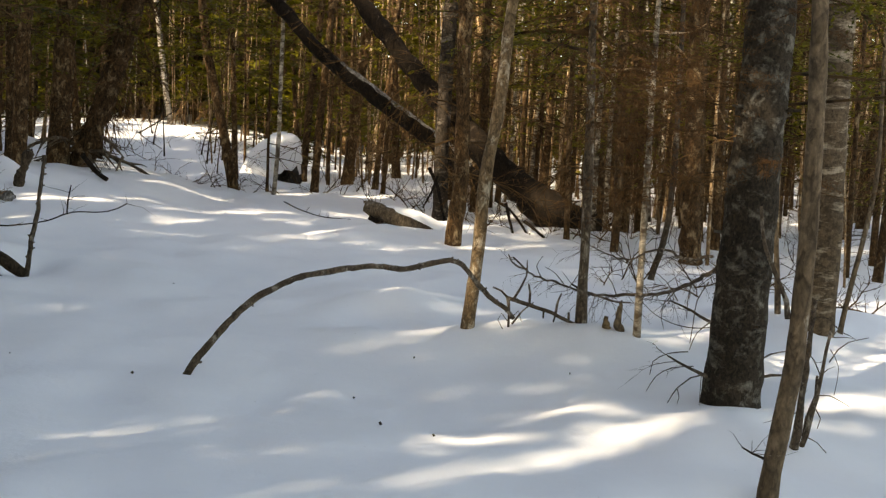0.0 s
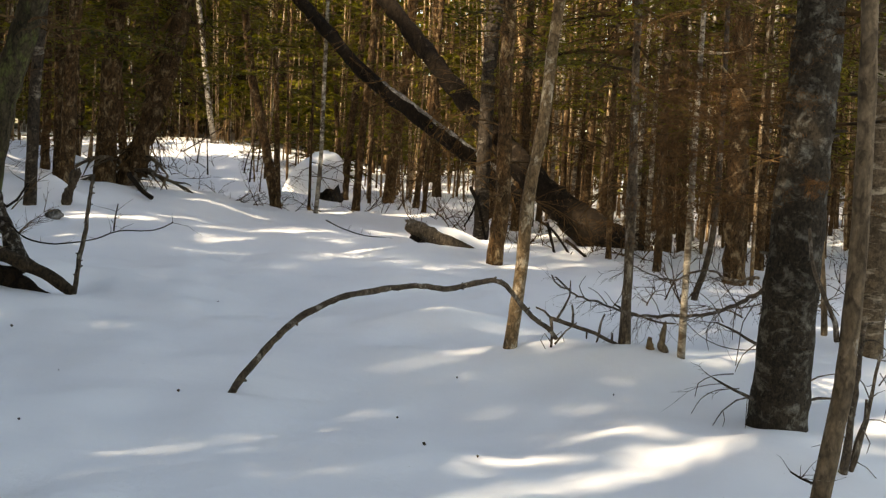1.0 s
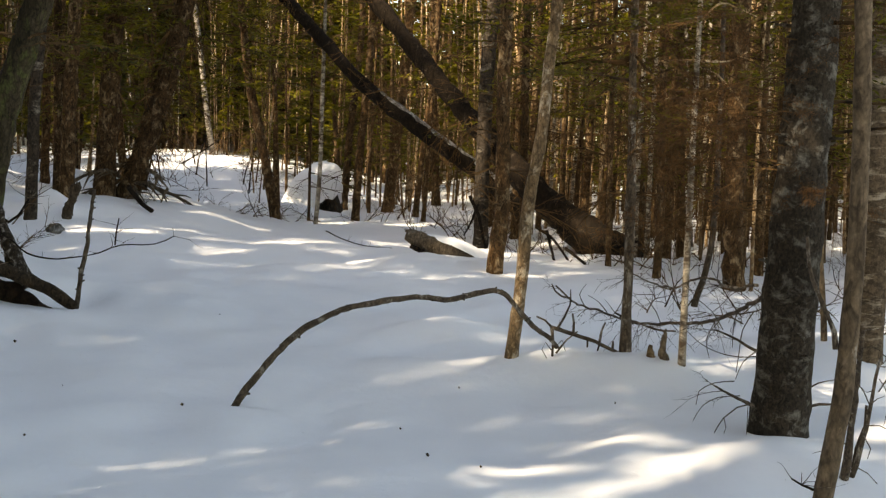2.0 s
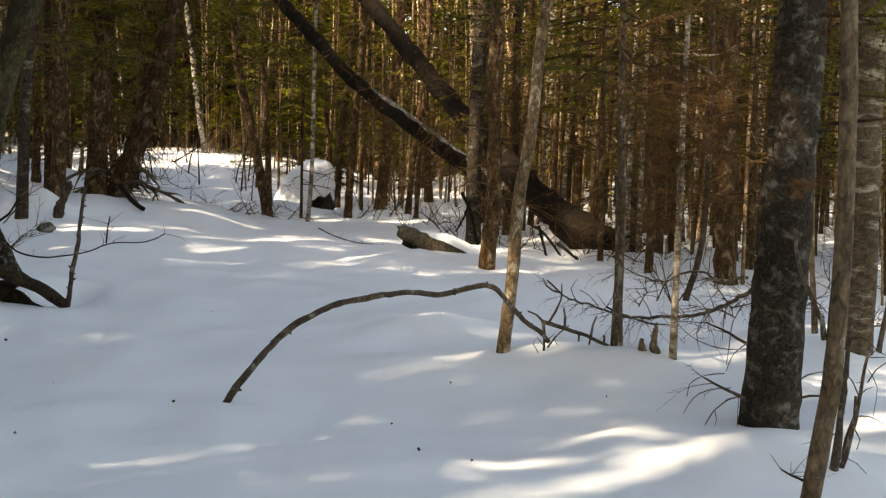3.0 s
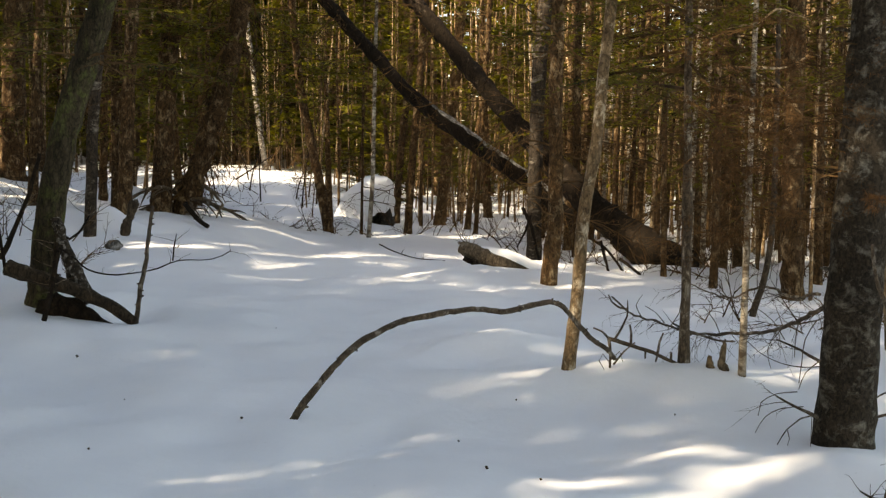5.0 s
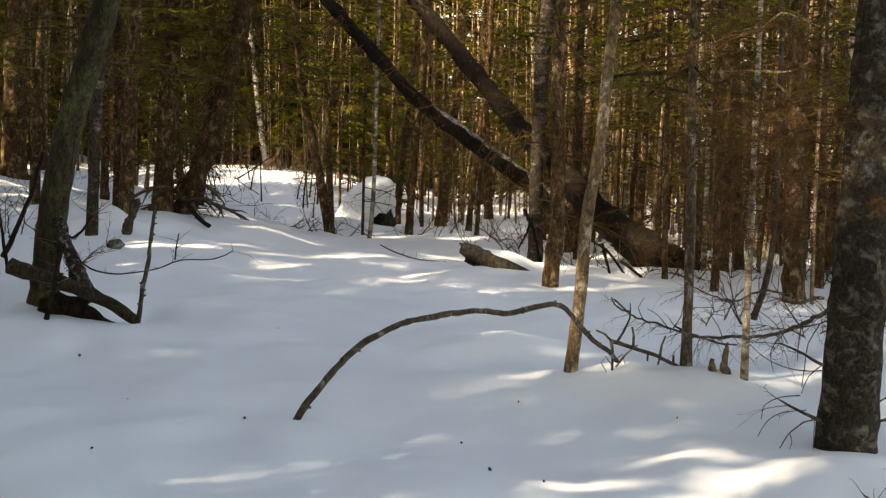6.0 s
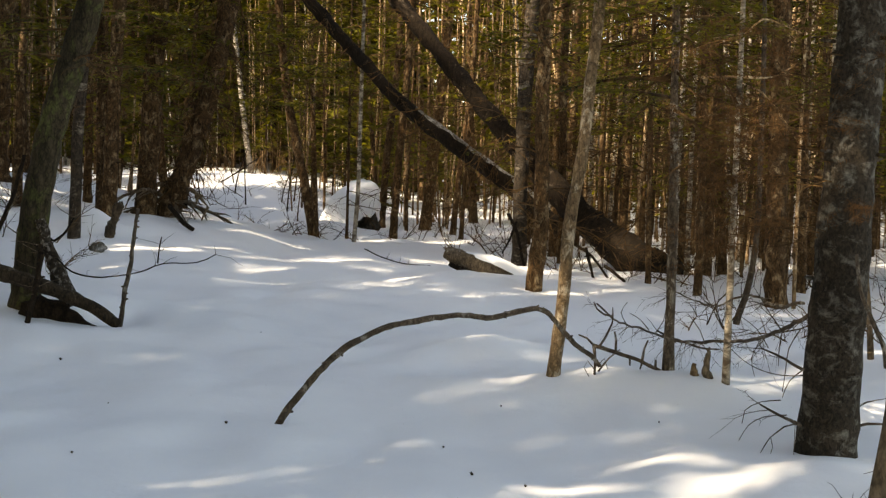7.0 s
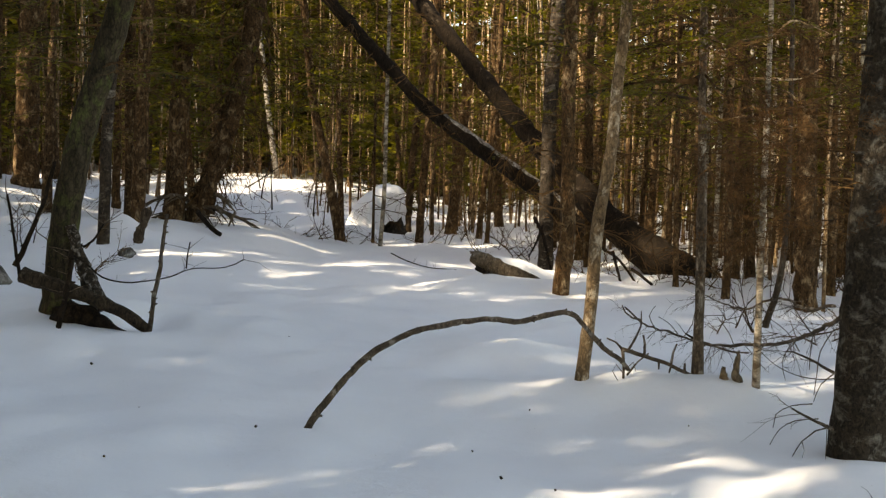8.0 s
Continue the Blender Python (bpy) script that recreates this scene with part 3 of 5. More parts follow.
def root_log(pts, r0, r1):
    return limb("root_log", pts, r0, r1, "old dark log lying against the mossy trunk", "log", "old", 14, 0.06, 0.2)[0]


def leafless_stem(pts, r0, r1):
    return limb("dead_sapling", pts, r0, r1, "broken dead stem with curled side twigs", "sapling", "branch", 9, 0.04, 0.15, 5, 3, 0.14, (-0.3, 0.7))[0]


def broken_stump(pts, r0, r1):
    ob, axis, radii = limb("stump", pts, r0, r1, "small splintered broken stump poking from snow", "stump", "grey" if r0 > 0.04 else "log", 12, 0.015, 0.4)
    for _ in range(4):
        spike = Mesh()
        p = axis[-1] + unit(0) * radii[-1] * 0.55
        spike.tube([p - Vector((0, 0, 0.04)), p + Vector((rng.gauss(0, 0.004), rng.gauss(0, 0.004), 0.01)), p + Vector((rng.gauss(0, 0.006), rng.gauss(0, 0.006), rng.uniform(0.02, 0.05)))], [radii[-1] * 0.6, radii[-1] * 0.5, 0.003], 5)
        part("splinter", spike, MAT["grey" if r0 > 0.04 else "log"], ob, smooth=False)
    return ob


def shaggy_tree(pts, r0, r1, height):
    """A leaning trunk hung with broken branches, its torn roots spread over the snow."""
    trunk = Mesh()
    axis, _ = stem(trunk, pts, r0, r1, height, 16, 0.1, 0.34, 0.3)
    branches = []
    for k in range(95):
        mesh, p = Mesh(), spot(axis, rng.uniform(0.3, 3.4))
        twig(mesh, p, unit(rng.uniform(-1.3, 0.3)), rng.uniform(0.3, 0.5 + 0.28 * p.z), rng.uniform(0.008, 0.02), 1 if k % 3 else 2, 0.25, 0.32, 5)
        branches.append(mesh)
    low = 1.9
    boughs, crown = green_crown(axis, low, height, 40, 1.5, 0.06)
    ob = finish("conifer_tree", pts[0], "leaning dark trunk hung with shaggy broken branches", "tree", "trees in the wood", trunk, "pole", branches, crown, boughs)
    for k in range(8):
        root, w = Mesh(), rng.uniform(-2.9, 0.3)
        p, d = Vector((rng.uniform(-0.1, 0.1), 0, rng.uniform(0.12, 0.45))), Vector((math.cos(w), math.sin(w), rng.uniform(-0.3, 0.25)))
        twig(root, p, d, rng.uniform(0.5, 1.0), rng.uniform(0.03, 0.055), 1, 0.22, 0.25, 5)
        part("root", root, MAT["log"], ob, "torn brown root")
    return ob


# the near trees
fir = fir_tree([(1.93, 4.89, -0.01), (1.95, 4.89, 0.69), (1.97, 4.89, 1.29), (1.99, 4.89, 1.85)], 0.132, 0.107, 12.0)
stick_tree = leafless_sapling([(1.53, 3.46, -0.04), (1.55, 3.46, 0.17), (1.59, 3.46, 0.48), (1.60, 3.46, 0.78), (1.60, 3.46, 1.12), (1.58, 3.46, 1.66)], 0.034, 0.027, 6.5, 'smooth grey-brown bare sapling in snow', 'smooth')
birch_tree([(2.97, 6.28, 0.09), (2.98, 6.28, 0.64), (2.96, 6.28, 1.42), (2.96, 6.28, 2.08)], 0.095, 0.083, 11.0, 'mottled tan birch trunk in sunlit snow', 'tan')
leafless_sapling([(0.82, 6.14, 0.08), (0.86, 6.14, 0.51), (0.87, 6.14, 0.80), (0.89, 6.14, 1.03), (0.94, 6.14, 1.35), (0.97, 6.14, 1.76), (1.01, 6.14, 2.24)], 0.038, 0.031, 7.0, 'mottled tan leaning sapling beside the arched branch', 'mottled')
pole_tree([(1.21, 10.89, 0.09), (1.26, 10.89, 0.78), (1.24, 10.89, 1.91), (1.24, 10.89, 3.02)], 0.078, 0.064, 10.0, 'straight brown-barked conifer trunk in snow')
leafless_sapling([(1.37, 14.20, 0.23), (1.36, 14.20, 1.09), (1.37, 14.20, 1.82), (1.39, 14.20, 2.63), (1.45, 14.20, 3.57)], 0.097, 0.091, 11.0, 'dark weathered trunk with a pale patch by the leaning logs', 'grey')
pole_tree([(1.49, 6.19, 0.12), (1.49, 6.19, 0.65), (1.48, 6.19, 1.14), (1.46, 6.19, 1.78), (1.45, 6.19, 2.25)], 0.032, 0.020, 6.0, 'thin brown conifer pole in open snow')
slim = birch_tree([(1.77, 5.98, 0.08), (1.77, 5.98, 0.62), (1.77, 5.98, 1.15), (1.77, 5.98, 1.61), (1.77, 5.98, 2.23)], 0.021, 0.013, 6.5, 'slender white birch sapling with bare side twigs')
offshoot(slim, [(1.82, 6.10, 1.81), (1.95, 6.10, 1.81), (2.03, 6.10, 1.83), (2.09, 6.10, 1.87)], 0.0083, 0.0034, 'pale')
offshoot(slim, [(1.82, 6.10, 1.81), (1.71, 6.10, 1.81), (1.59, 6.10, 1.80)], 0.0083, 0.0033, 'pale')
offshoot(slim, [(1.82, 6.10, 2.05), (1.73, 6.10, 2.04), (1.64, 6.10, 2.02)], 0.0067, 0.0033, 'pale')
offshoot(slim, [(1.79, 6.00, 2.03), (1.89, 6.00, 2.12), (1.98, 6.00, 2.10), (2.11, 6.00, 2.05)], 0.0066, 0.0033, 'pale')
offshoot(slim, [(1.86, 5.90, 1.72), (1.94, 5.90, 1.64), (2.03, 5.90, 1.52), (2.12, 5.90, 1.40), (2.17, 5.90, 1.31)], 0.0065, 0.0033, 'pale')
offshoot(slim, [(1.80, 6.10, 1.59), (1.69, 6.10, 1.60), (1.59, 6.10, 1.58)], 0.0067, 0.0033, 'pale')
offshoot(slim, [(1.78, 6.00, 1.77), (1.89, 6.00, 1.73)], 0.0049, 0.0049, 'pale')
# the trees by the bank
mossy_tree([(-2.90, 8.12, 0.17), (-2.85, 8.12, 0.67), (-2.74, 8.12, 1.31), (-2.58, 8.12, 1.90), (-2.41, 8.12, 2.48)], 0.102, 0.096, 10.0)
birch_tree([(-3.90, 12.46, 0.40), (-3.88, 12.46, 0.99), (-3.86, 12.46, 1.63), (-3.79, 12.46, 2.53), (-3.76, 12.46, 3.17)], 0.068, 0.055, 9.0, 'grey birch trunk on the snow bank', 'grey')
pole_tree([(-3.94, 14.00, 0.57), (-3.91, 14.00, 1.62), (-3.82, 14.00, 3.42)], 0.091, 0.077, 11.0, 'brown conifer trunk on the snow bank')
pole_tree([(-3.74, 15.00, 0.53), (-3.65, 15.00, 2.05), (-3.57, 15.00, 3.59)], 0.145, 0.122, 12.0, 'thick brown conifer trunk on the snow bank')
shaggy_tree([(-3.47, 15.20, 0.55), (-3.16, 15.20, 1.45), (-2.82, 15.20, 2.63), (-2.63, 15.20, 3.65)], 0.15, 0.125, 10.0)
pole_tree([(-5.12, 17.00, 0.73), (-5.10, 17.00, 2.14), (-5.07, 17.00, 3.89)], 0.065, 0.056, 10.0, 'thin dark conifer trunk')
pole_tree([(-6.54, 17.00, 0.97), (-6.50, 17.00, 2.55), (-6.44, 17.00, 3.86)], 0.190, 0.173, 12.0, 'thick dark conifer trunk in shade')
birch_tree([(-5.51, 36.00, 1.23), (-5.72, 36.00, 2.57), (-5.97, 36.00, 4.61), (-6.29, 36.00, 6.99)], 0.095, 0.077, 12.0, 'distant white birch beside the sunlit slope')
pole_tree([(-1.74, 18.51, 0.16), (-1.88, 18.51, 0.87), (-2.07, 18.51, 1.73), (-2.26, 18.51, 2.69), (-2.42, 18.51, 4.20)], 0.083, 0.064, 10.0, 'leaning grey-brown trunk by the bank', True)
birch_tree([(-0.94, 16.51, 0.15), (-0.89, 16.51, 1.01), (-0.88, 16.51, 2.21), (-0.86, 16.51, 3.90)], 0.035, 0.026, 7.0, 'thin pale birch sapling in snow')
pole_tree([(-0.41, 19.64, 0.11), (-0.35, 19.64, 1.40), (-0.23, 19.64, 2.93), (-0.16, 19.64, 4.44)], 0.072, 0.062, 10.0, 'brown conifer trunk beside the snowy boulder')
pole_tree([(-0.76, 23.58, 0.11), (-0.67, 23.58, 1.68), (-0.49, 23.58, 3.63), (-0.44, 23.58, 5.08)], 0.080, 0.069, 10.0, 'brown conifer trunk beside the snowy boulder')
pole_tree([(0.18, 22.80, 0.10), (0.30, 22.80, 1.45), (0.47, 22.80, 3.22), (0.57, 22.80, 4.97)], 0.119, 0.103, 11.0, 'brown conifer trunk in snow')
pole_tree([(0.73, 21.45, 0.08), (0.84, 21.45, 1.45), (1.02, 21.45, 3.11), (1.09, 21.45, 4.76)], 0.062, 0.051, 10.0, 'thin brown conifer trunk in snow')
pole_tree([(0.82, 19.56, 0.12), (0.86, 19.56, 1.22), (0.97, 19.56, 3.45), (1.00, 19.56, 4.45)], 0.041, 0.036, 9.0, 'thin brown conifer trunk in snow')
pole_tree([(-1.22, 19.20, 0.12), (-1.22, 19.20, 1.38), (-1.22, 19.20, 4.34)], 0.025, 0.020, 8.0, 'very thin conifer pole in snow')
# the trees behind the fir
pole_tree([(2.96, 11.18, 0.09), (2.96, 11.18, 0.80), (2.91, 11.18, 3.11)], 0.045, 0.034, 9.0, 'thin conifer trunk with a sunlit foot')
pole_tree([(3.55, 10.47, 0.05), (3.51, 10.47, 0.57), (3.49, 10.47, 1.66), (3.46, 10.47, 3.01)], 0.099, 0.082, 12.0, 'thick dark conifer trunk in shaded snow')
pole_tree([(4.03, 11.14, 0.08), (4.01, 11.14, 0.83), (3.95, 11.14, 3.13)], 0.056, 0.044, 10.0, 'dark conifer trunk in shaded snow')
leafless_sapling([(2.75, 9.08, 0.04), (2.83, 9.08, 0.32), (2.88, 9.08, 0.70), (2.89, 9.08, 1.36), (2.86, 9.08, 2.76)], 0.027, 0.018, 6.0, 'thin crooked sapling in shaded snow', 'grey')
pole_tree([(2.58, 11.85, 0.10), (2.55, 11.85, 1.38), (2.53, 11.85, 3.21)], 0.032, 0.026, 9.0, 'thin brown conifer trunk')
pole_tree([(1.98, 14.60, 0.09), (1.96, 14.60, 1.40), (1.92, 14.60, 3.65)], 0.054, 0.047, 10.0, 'brown conifer trunk behind the fallen logs')
leafless_sapling([(3.12, 6.29, 0.08), (3.17, 6.29, 0.41), (3.22, 6.29, 0.68), (3.27, 6.29, 1.09), (3.25, 6.29, 1.76)], 0.017, 0.011, 4.5, 'thin bent sapling in sunlit snow', 'smooth')
leafless_sapling([(2.86, 6.62, 0.14), (2.82, 6.62, 0.53), (2.76, 6.62, 0.95), (2.68, 6.62, 1.76)], 0.019, 0.013, 5.0, 'thin brown sapling beside the fir', 'smooth')
# the fallen and leaning trunks
leaning_trunk([(2.11, 15.20, 0.47), (1.42, 15.48, 1.04), (0.70, 15.74, 1.55), (-0.22, 16.08, 2.24), (-0.83, 16.33, 2.87), (-1.28, 16.51, 3.35), (-2.01, 16.80, 4.14)], 0.1123, 0.0896, 'dark dead trunk leaning over with a snow-dusted top')
leaning_trunk([(3.17, 13.20, -0.00), (2.57, 13.69, 0.40), (2.04, 14.13, 0.87), (1.41, 14.68, 1.58), (0.73, 15.26, 2.40), (0.00, 15.85, 3.33), (-0.43, 16.17, 3.86), (-0.87, 16.50, 4.40)], 0.2632, 0.1098, 'thick dark fallen trunk leaning up from its roots')
snowy_log([(0.36, 12.40, 0.35), (0.56, 12.33, 0.27), (0.80, 12.26, 0.17), (1.05, 12.19, 0.07), (1.38, 12.10, -0.08)], 0.0700, 0.1250)
thin_branch([(0.39, 12.25, 0.23), (0.56, 12.23, 0.15), (0.77, 12.20, 0.09)], 0.0289, 0.0288, 'splintered slab hanging under the snowy log')
thin_branch([(0.52, 12.20, 0.19), (0.46, 12.15, 0.12), (0.37, 12.10, 0.09)], 0.0128, 0.0063, 'small broken twig under the snowy log')
arched_branch([(-0.67, 5.07, -0.08), (-0.62, 5.12, 0.01), (-0.55, 5.18, 0.11), (-0.47, 5.24, 0.21), (-0.38, 5.30, 0.30), (-0.32, 5.34, 0.35), (-0.22, 5.39, 0.40), (-0.11, 5.44, 0.44), (0.06, 5.52, 0.47), (0.27, 5.60, 0.49), (0.42, 5.66, 0.47), (0.56, 5.72, 0.50), (0.69, 5.77, 0.51), (0.76, 5.80, 0.46), (0.84, 5.85, 0.37), (0.92, 5.89, 0.29), (1.02, 5.93, 0.22), (1.05, 5.95, 0.18)], 0.0179, 0.0128)
fork = twiggy_stick([(1.04, 6.10, 0.27), (1.17, 6.13, 0.23), (1.31, 6.16, 0.18), (1.46, 6.20, 0.11)], 0.0131, 0.0101, 'thin dead stick with upright twigs lying on snow')
offshoot(fork, [(1.04, 6.10, 0.27), (1.05, 6.10, 0.20), (1.05, 6.10, 0.10)], 0.0098, 0.0066)
offshoot(fork, [(1.17, 6.12, 0.24), (1.17, 6.12, 0.30), (1.16, 6.12, 0.35)], 0.0082, 0.0049)
offshoot(fork, [(1.33, 6.15, 0.18), (1.34, 6.15, 0.25), (1.36, 6.15, 0.30)], 0.0083, 0.0050)
offshoot(fork, [(1.07, 6.10, 0.26), (1.11, 6.10, 0.33), (1.14, 6.10, 0.40), (1.14, 6.10, 0.49)], 0.0082, 0.0033)
offshoot(fork, [(1.14, 6.10, 0.44), (1.09, 6.10, 0.45), (1.05, 6.10, 0.48), (1.03, 6.10, 0.52)], 0.0065, 0.0032)
offshoot(fork, [(1.04, 6.05, 0.14), (1.00, 6.05, 0.19), (0.98, 6.05, 0.15), (1.01, 6.05, 0.10)], 0.0049, 0.0033)
offshoot(fork, [(1.05, 6.08, 0.15), (1.10, 6.08, 0.20), (1.12, 6.08, 0.14)], 0.0049, 0.0033)
offshoot(fork, [(1.07, 6.10, 0.12), (1.13, 6.10, 0.20), (1.19, 6.10, 0.25)], 0.0066, 0.0033)
offshoot(fork, [(1.04, 6.10, 0.27), (1.00, 6.10, 0.31), (0.95, 6.10, 0.33)], 0.0082, 0.0049)
offshoot(fork, [(1.42, 6.20, 0.13), (1.42, 6.20, 0.18)], 0.0084, 0.0067)
offshoot(fork, [(1.26, 6.15, 0.20), (1.26, 6.15, 0.15)], 0.0066, 0.0050)
offshoot(fork, [(1.33, 6.15, 0.17), (1.32, 6.15, 0.13)], 0.0067, 0.0050)
mossy_root([(-2.75, 8.02, 0.81), (-2.69, 8.00, 0.60), (-2.61, 7.98, 0.43), (-2.54, 7.96, 0.30), (-2.48, 7.95, 0.20)], 0.0320, 0.0580)
rotten_wood([(-2.84, 7.98, 0.12), (-2.66, 7.93, 0.14), (-2.46, 7.89, 0.09), (-2.27, 7.87, 0.0)], 0.1100, 0.0300)
bare_stake([(-2.16, 7.90, -0.14), (-2.13, 7.90, 0.06), (-2.10, 7.90, 0.29), (-2.06, 7.90, 0.49), (-2.04, 7.90, 0.66), (-2.01, 7.90, 0.91)], 0.0195, 0.0128)
thin_branch([(-2.74, 7.80, 0.65), (-2.59, 7.85, 0.55), (-2.48, 7.90, 0.44), (-2.33, 7.95, 0.40), (-2.18, 7.99, 0.41), (-2.02, 8.04, 0.44), (-1.87, 8.09, 0.50), (-1.63, 8.16, 0.51), (-1.50, 8.20, 0.57)], 0.0065, 0.0044, 'long thin bowed twig over the snow')
root_log([(-3.03, 7.80, 0.46), (-2.78, 7.79, 0.38), (-2.49, 7.79, 0.28), (-2.26, 7.78, 0.18), (-2.10, 7.78, 0.07)], 0.0600, 0.0400)
thin_branch([(-2.66, 7.50, 0.12), (-2.65, 7.57, 0.25), (-2.64, 7.65, 0.42), (-2.65, 7.75, 0.64)], 0.0200, 0.0210, 'short dark upright stub by the old root log')
thin_branch([(-3.51, 8.90, 0.42), (-3.47, 8.91, 0.50), (-3.37, 8.94, 0.75), (-3.29, 8.97, 0.99), (-3.22, 9.00, 1.29)], 0.0225, 0.0150, 'leaning dead stick in the snow')
thin_branch([(-3.32, 8.50, 0.36), (-3.33, 8.51, 0.44), (-3.38, 8.55, 0.68), (-3.45, 8.60, 1.01)], 0.0143, 0.0097, 'thin dead stick in the snow')
thin_branch([(-3.12, 13.80, 0.74), (-2.95, 13.69, 0.57), (-2.78, 13.60, 0.46)], 0.0332, 0.0290, 'broken branch propped against the leaning trunk')
broken_stump([(-3.66, 12.60, 0.00), (-3.58, 12.60, 0.29), (-3.50, 12.60, 0.57), (-3.42, 12.60, 0.78)], 0.0481, 0.0511)
thin_branch([(-2.76, 8.20, 0.67), (-2.71, 8.20, 0.64), (-2.64, 8.20, 0.69), (-2.56, 8.20, 0.82)], 0.0113, 0.0067, 'curved dead twig beside the mossy trunk')
thin_branch([(-2.85, 8.40, 0.72), (-2.83, 8.43, 0.92), (-2.80, 8.46, 1.18), (-2.81, 8.50, 1.49)], 0.0162, 0.0093, 'thin stem beside the mossy trunk')
# fir branches
thin_branch([(1.64, 6.80, 0.24), (1.61, 6.80, 0.24), (1.56, 6.80, 0.27)], 0.0111, 0.0055, 'short side branch stub of the thin pole')
low_branch([(1.80, 4.90, 0.68), (1.79, 5.24, 0.62), (1.76, 5.60, 0.63), (1.70, 6.09, 0.52), (1.59, 6.60, 0.55)], 0.0082, 0.0036)
low_branch([(1.83, 4.90, 0.62), (1.84, 5.28, 0.50), (1.80, 5.69, 0.38), (1.71, 6.21, 0.29), (1.62, 6.54, 0.24), (1.51, 6.96, 0.25), (1.39, 7.30, 0.26), (1.30, 7.60, 0.34)], 0.0110, 0.0061)
low_branch([(1.79, 4.85, 0.37), (1.72, 4.92, 0.41), (1.64, 5.00, 0.44)], 0.0082, 0.0042)
low_branch([(1.77, 4.80, 0.13), (1.67, 4.75, 0.18), (1.55, 4.70, 0.23)], 0.0095, 0.0039)
offshoot(stick_tree, [(1.56, 3.47, 0.62), (1.55, 3.47, 0.68), (1.51, 3.47, 0.76), (1.46, 3.47, 0.87), (1.44, 3.47, 0.99)], 0.009, 0.005, 'branch')
offshoot(fir, [(1.66, 4.75, 0.25), (1.57, 4.75, 0.24), (1.50, 4.75, 0.20), (1.49, 4.75, 0.14)], 0.0040, 0.0027)
offshoot(fir, [(1.68, 4.72, 0.19), (1.58, 4.72, 0.18), (1.51, 4.72, 0.14), (1.47, 4.72, 0.07)], 0.0040, 0.0026)
offshoot(fir, [(1.75, 4.75, 0.15), (1.68, 4.75, 0.13), (1.62, 4.75, 0.08), (1.58, 4.75, 0.01)], 0.0054, 0.0027)
offshoot(fir, [(1.62, 4.74, 0.08), (1.63, 4.74, 0.04), (1.62, 4.74, -0.00)], 0.0027, 0.0020)
offshoot(fir, [(1.73, 4.75, 0.16), (1.73, 4.75, 0.06), (1.73, 4.75, -0.05)], 0.0027, 0.0020)
offshoot(fir, [(1.77, 4.85, 0.56), (1.72, 4.85, 0.47), (1.71, 4.85, 0.37), (1.70, 4.85, 0.27)], 0.0041, 0.0027)
offshoot(fir, [(1.72, 4.95, 0.53), (1.71, 4.95, 0.46), (1.71, 4.95, 0.37)], 0.0041, 0.0021)
offshoot(fir, [(1.80, 4.85, 0.38), (1.73, 4.85, 0.32), (1.70, 4.85, 0.24)], 0.0041, 0.0027)
offshoot(fir, [(1.82, 4.90, 0.34), (1.78, 5.04, 0.31), (1.73, 5.20, 0.30), (1.68, 5.35, 0.32), (1.65, 5.50, 0.36)], 0.0041, 0.0030)
offshoot(fir, [(1.71, 5.10, 0.43), (1.65, 5.10, 0.52), (1.57, 5.10, 0.58)], 0.0035, 0.0021)
offshoot(fir, [(1.59, 6.70, 0.24), (1.63, 6.53, 0.25), (1.69, 6.24, 0.25), (1.73, 6.00, 0.28)], 0.0091, 0.0049)
offshoot(fir, [(1.67, 5.10, 0.47), (1.63, 5.10, 0.38), (1.65, 5.10, 0.29)], 0.0028, 0.0021)
offshoot(fir, [(1.62, 5.90, 0.33), (1.59, 5.90, 0.40), (1.52, 5.90, 0.49)], 0.0040, 0.0024)
offshoot(fir, [(1.55, 7.00, 0.24), (1.49, 7.00, 0.31), (1.42, 7.00, 0.35)], 0.0057, 0.0028)
offshoot(fir, [(1.54, 7.10, 0.23), (1.44, 7.10, 0.25), (1.37, 7.10, 0.19)], 0.0048, 0.0029)
offshoot(fir, [(1.57, 6.90, 0.24), (1.62, 6.90, 0.32), (1.63, 6.90, 0.39)], 0.0047, 0.0028)
offshoot(fir, [(1.44, 7.20, 0.25), (1.40, 7.20, 0.33), (1.44, 7.20, 0.40)], 0.0048, 0.0029)
offshoot(fir, [(2.04, 4.85, 0.20), (2.09, 4.85, 0.23), (2.19, 4.85, 0.25)], 0.0055, 0.0028)
offshoot(fir, [(2.04, 4.85, 0.06), (2.06, 4.85, 0.12), (2.10, 4.85, 0.13), (2.19, 4.85, 0.13)], 0.0083, 0.0042)
offshoot(fir, [(2.03, 4.90, 0.56), (2.11, 4.90, 0.58), (2.19, 4.90, 0.51)], 0.0055, 0.0028)
# stumps by the right
leafless_stem([(1.86, 4.03, -0.10), (1.845, 3.97, 0.06), (1.825, 3.90, 0.20), (1.78, 3.78, 0.42), (1.72, 3.62, 0.66)], 0.0190, 0.0060)
stem_right = leafless_stem([(1.86, 4.00, -0.09), (1.88, 4.00, 0.01), (1.90, 4.00, 0.08), (1.93, 4.00, 0.23), (1.95, 4.00, 0.37), (1.97, 4.00, 0.52)], 0.0125, 0.0055)
offshoot(stem_right, [(1.93, 3.98, 0.32), (1.90, 3.98, 0.38), (1.87, 3.98, 0.41), (1.85, 3.98, 0.39), (1.82, 3.98, 0.35)], 0.0035, 0.0023)
offshoot(stem_right, [(1.97, 4.00, 0.37), (2.00, 4.00, 0.42), (2.04, 4.00, 0.45), (2.12, 4.00, 0.47)], 0.0035, 0.0018)
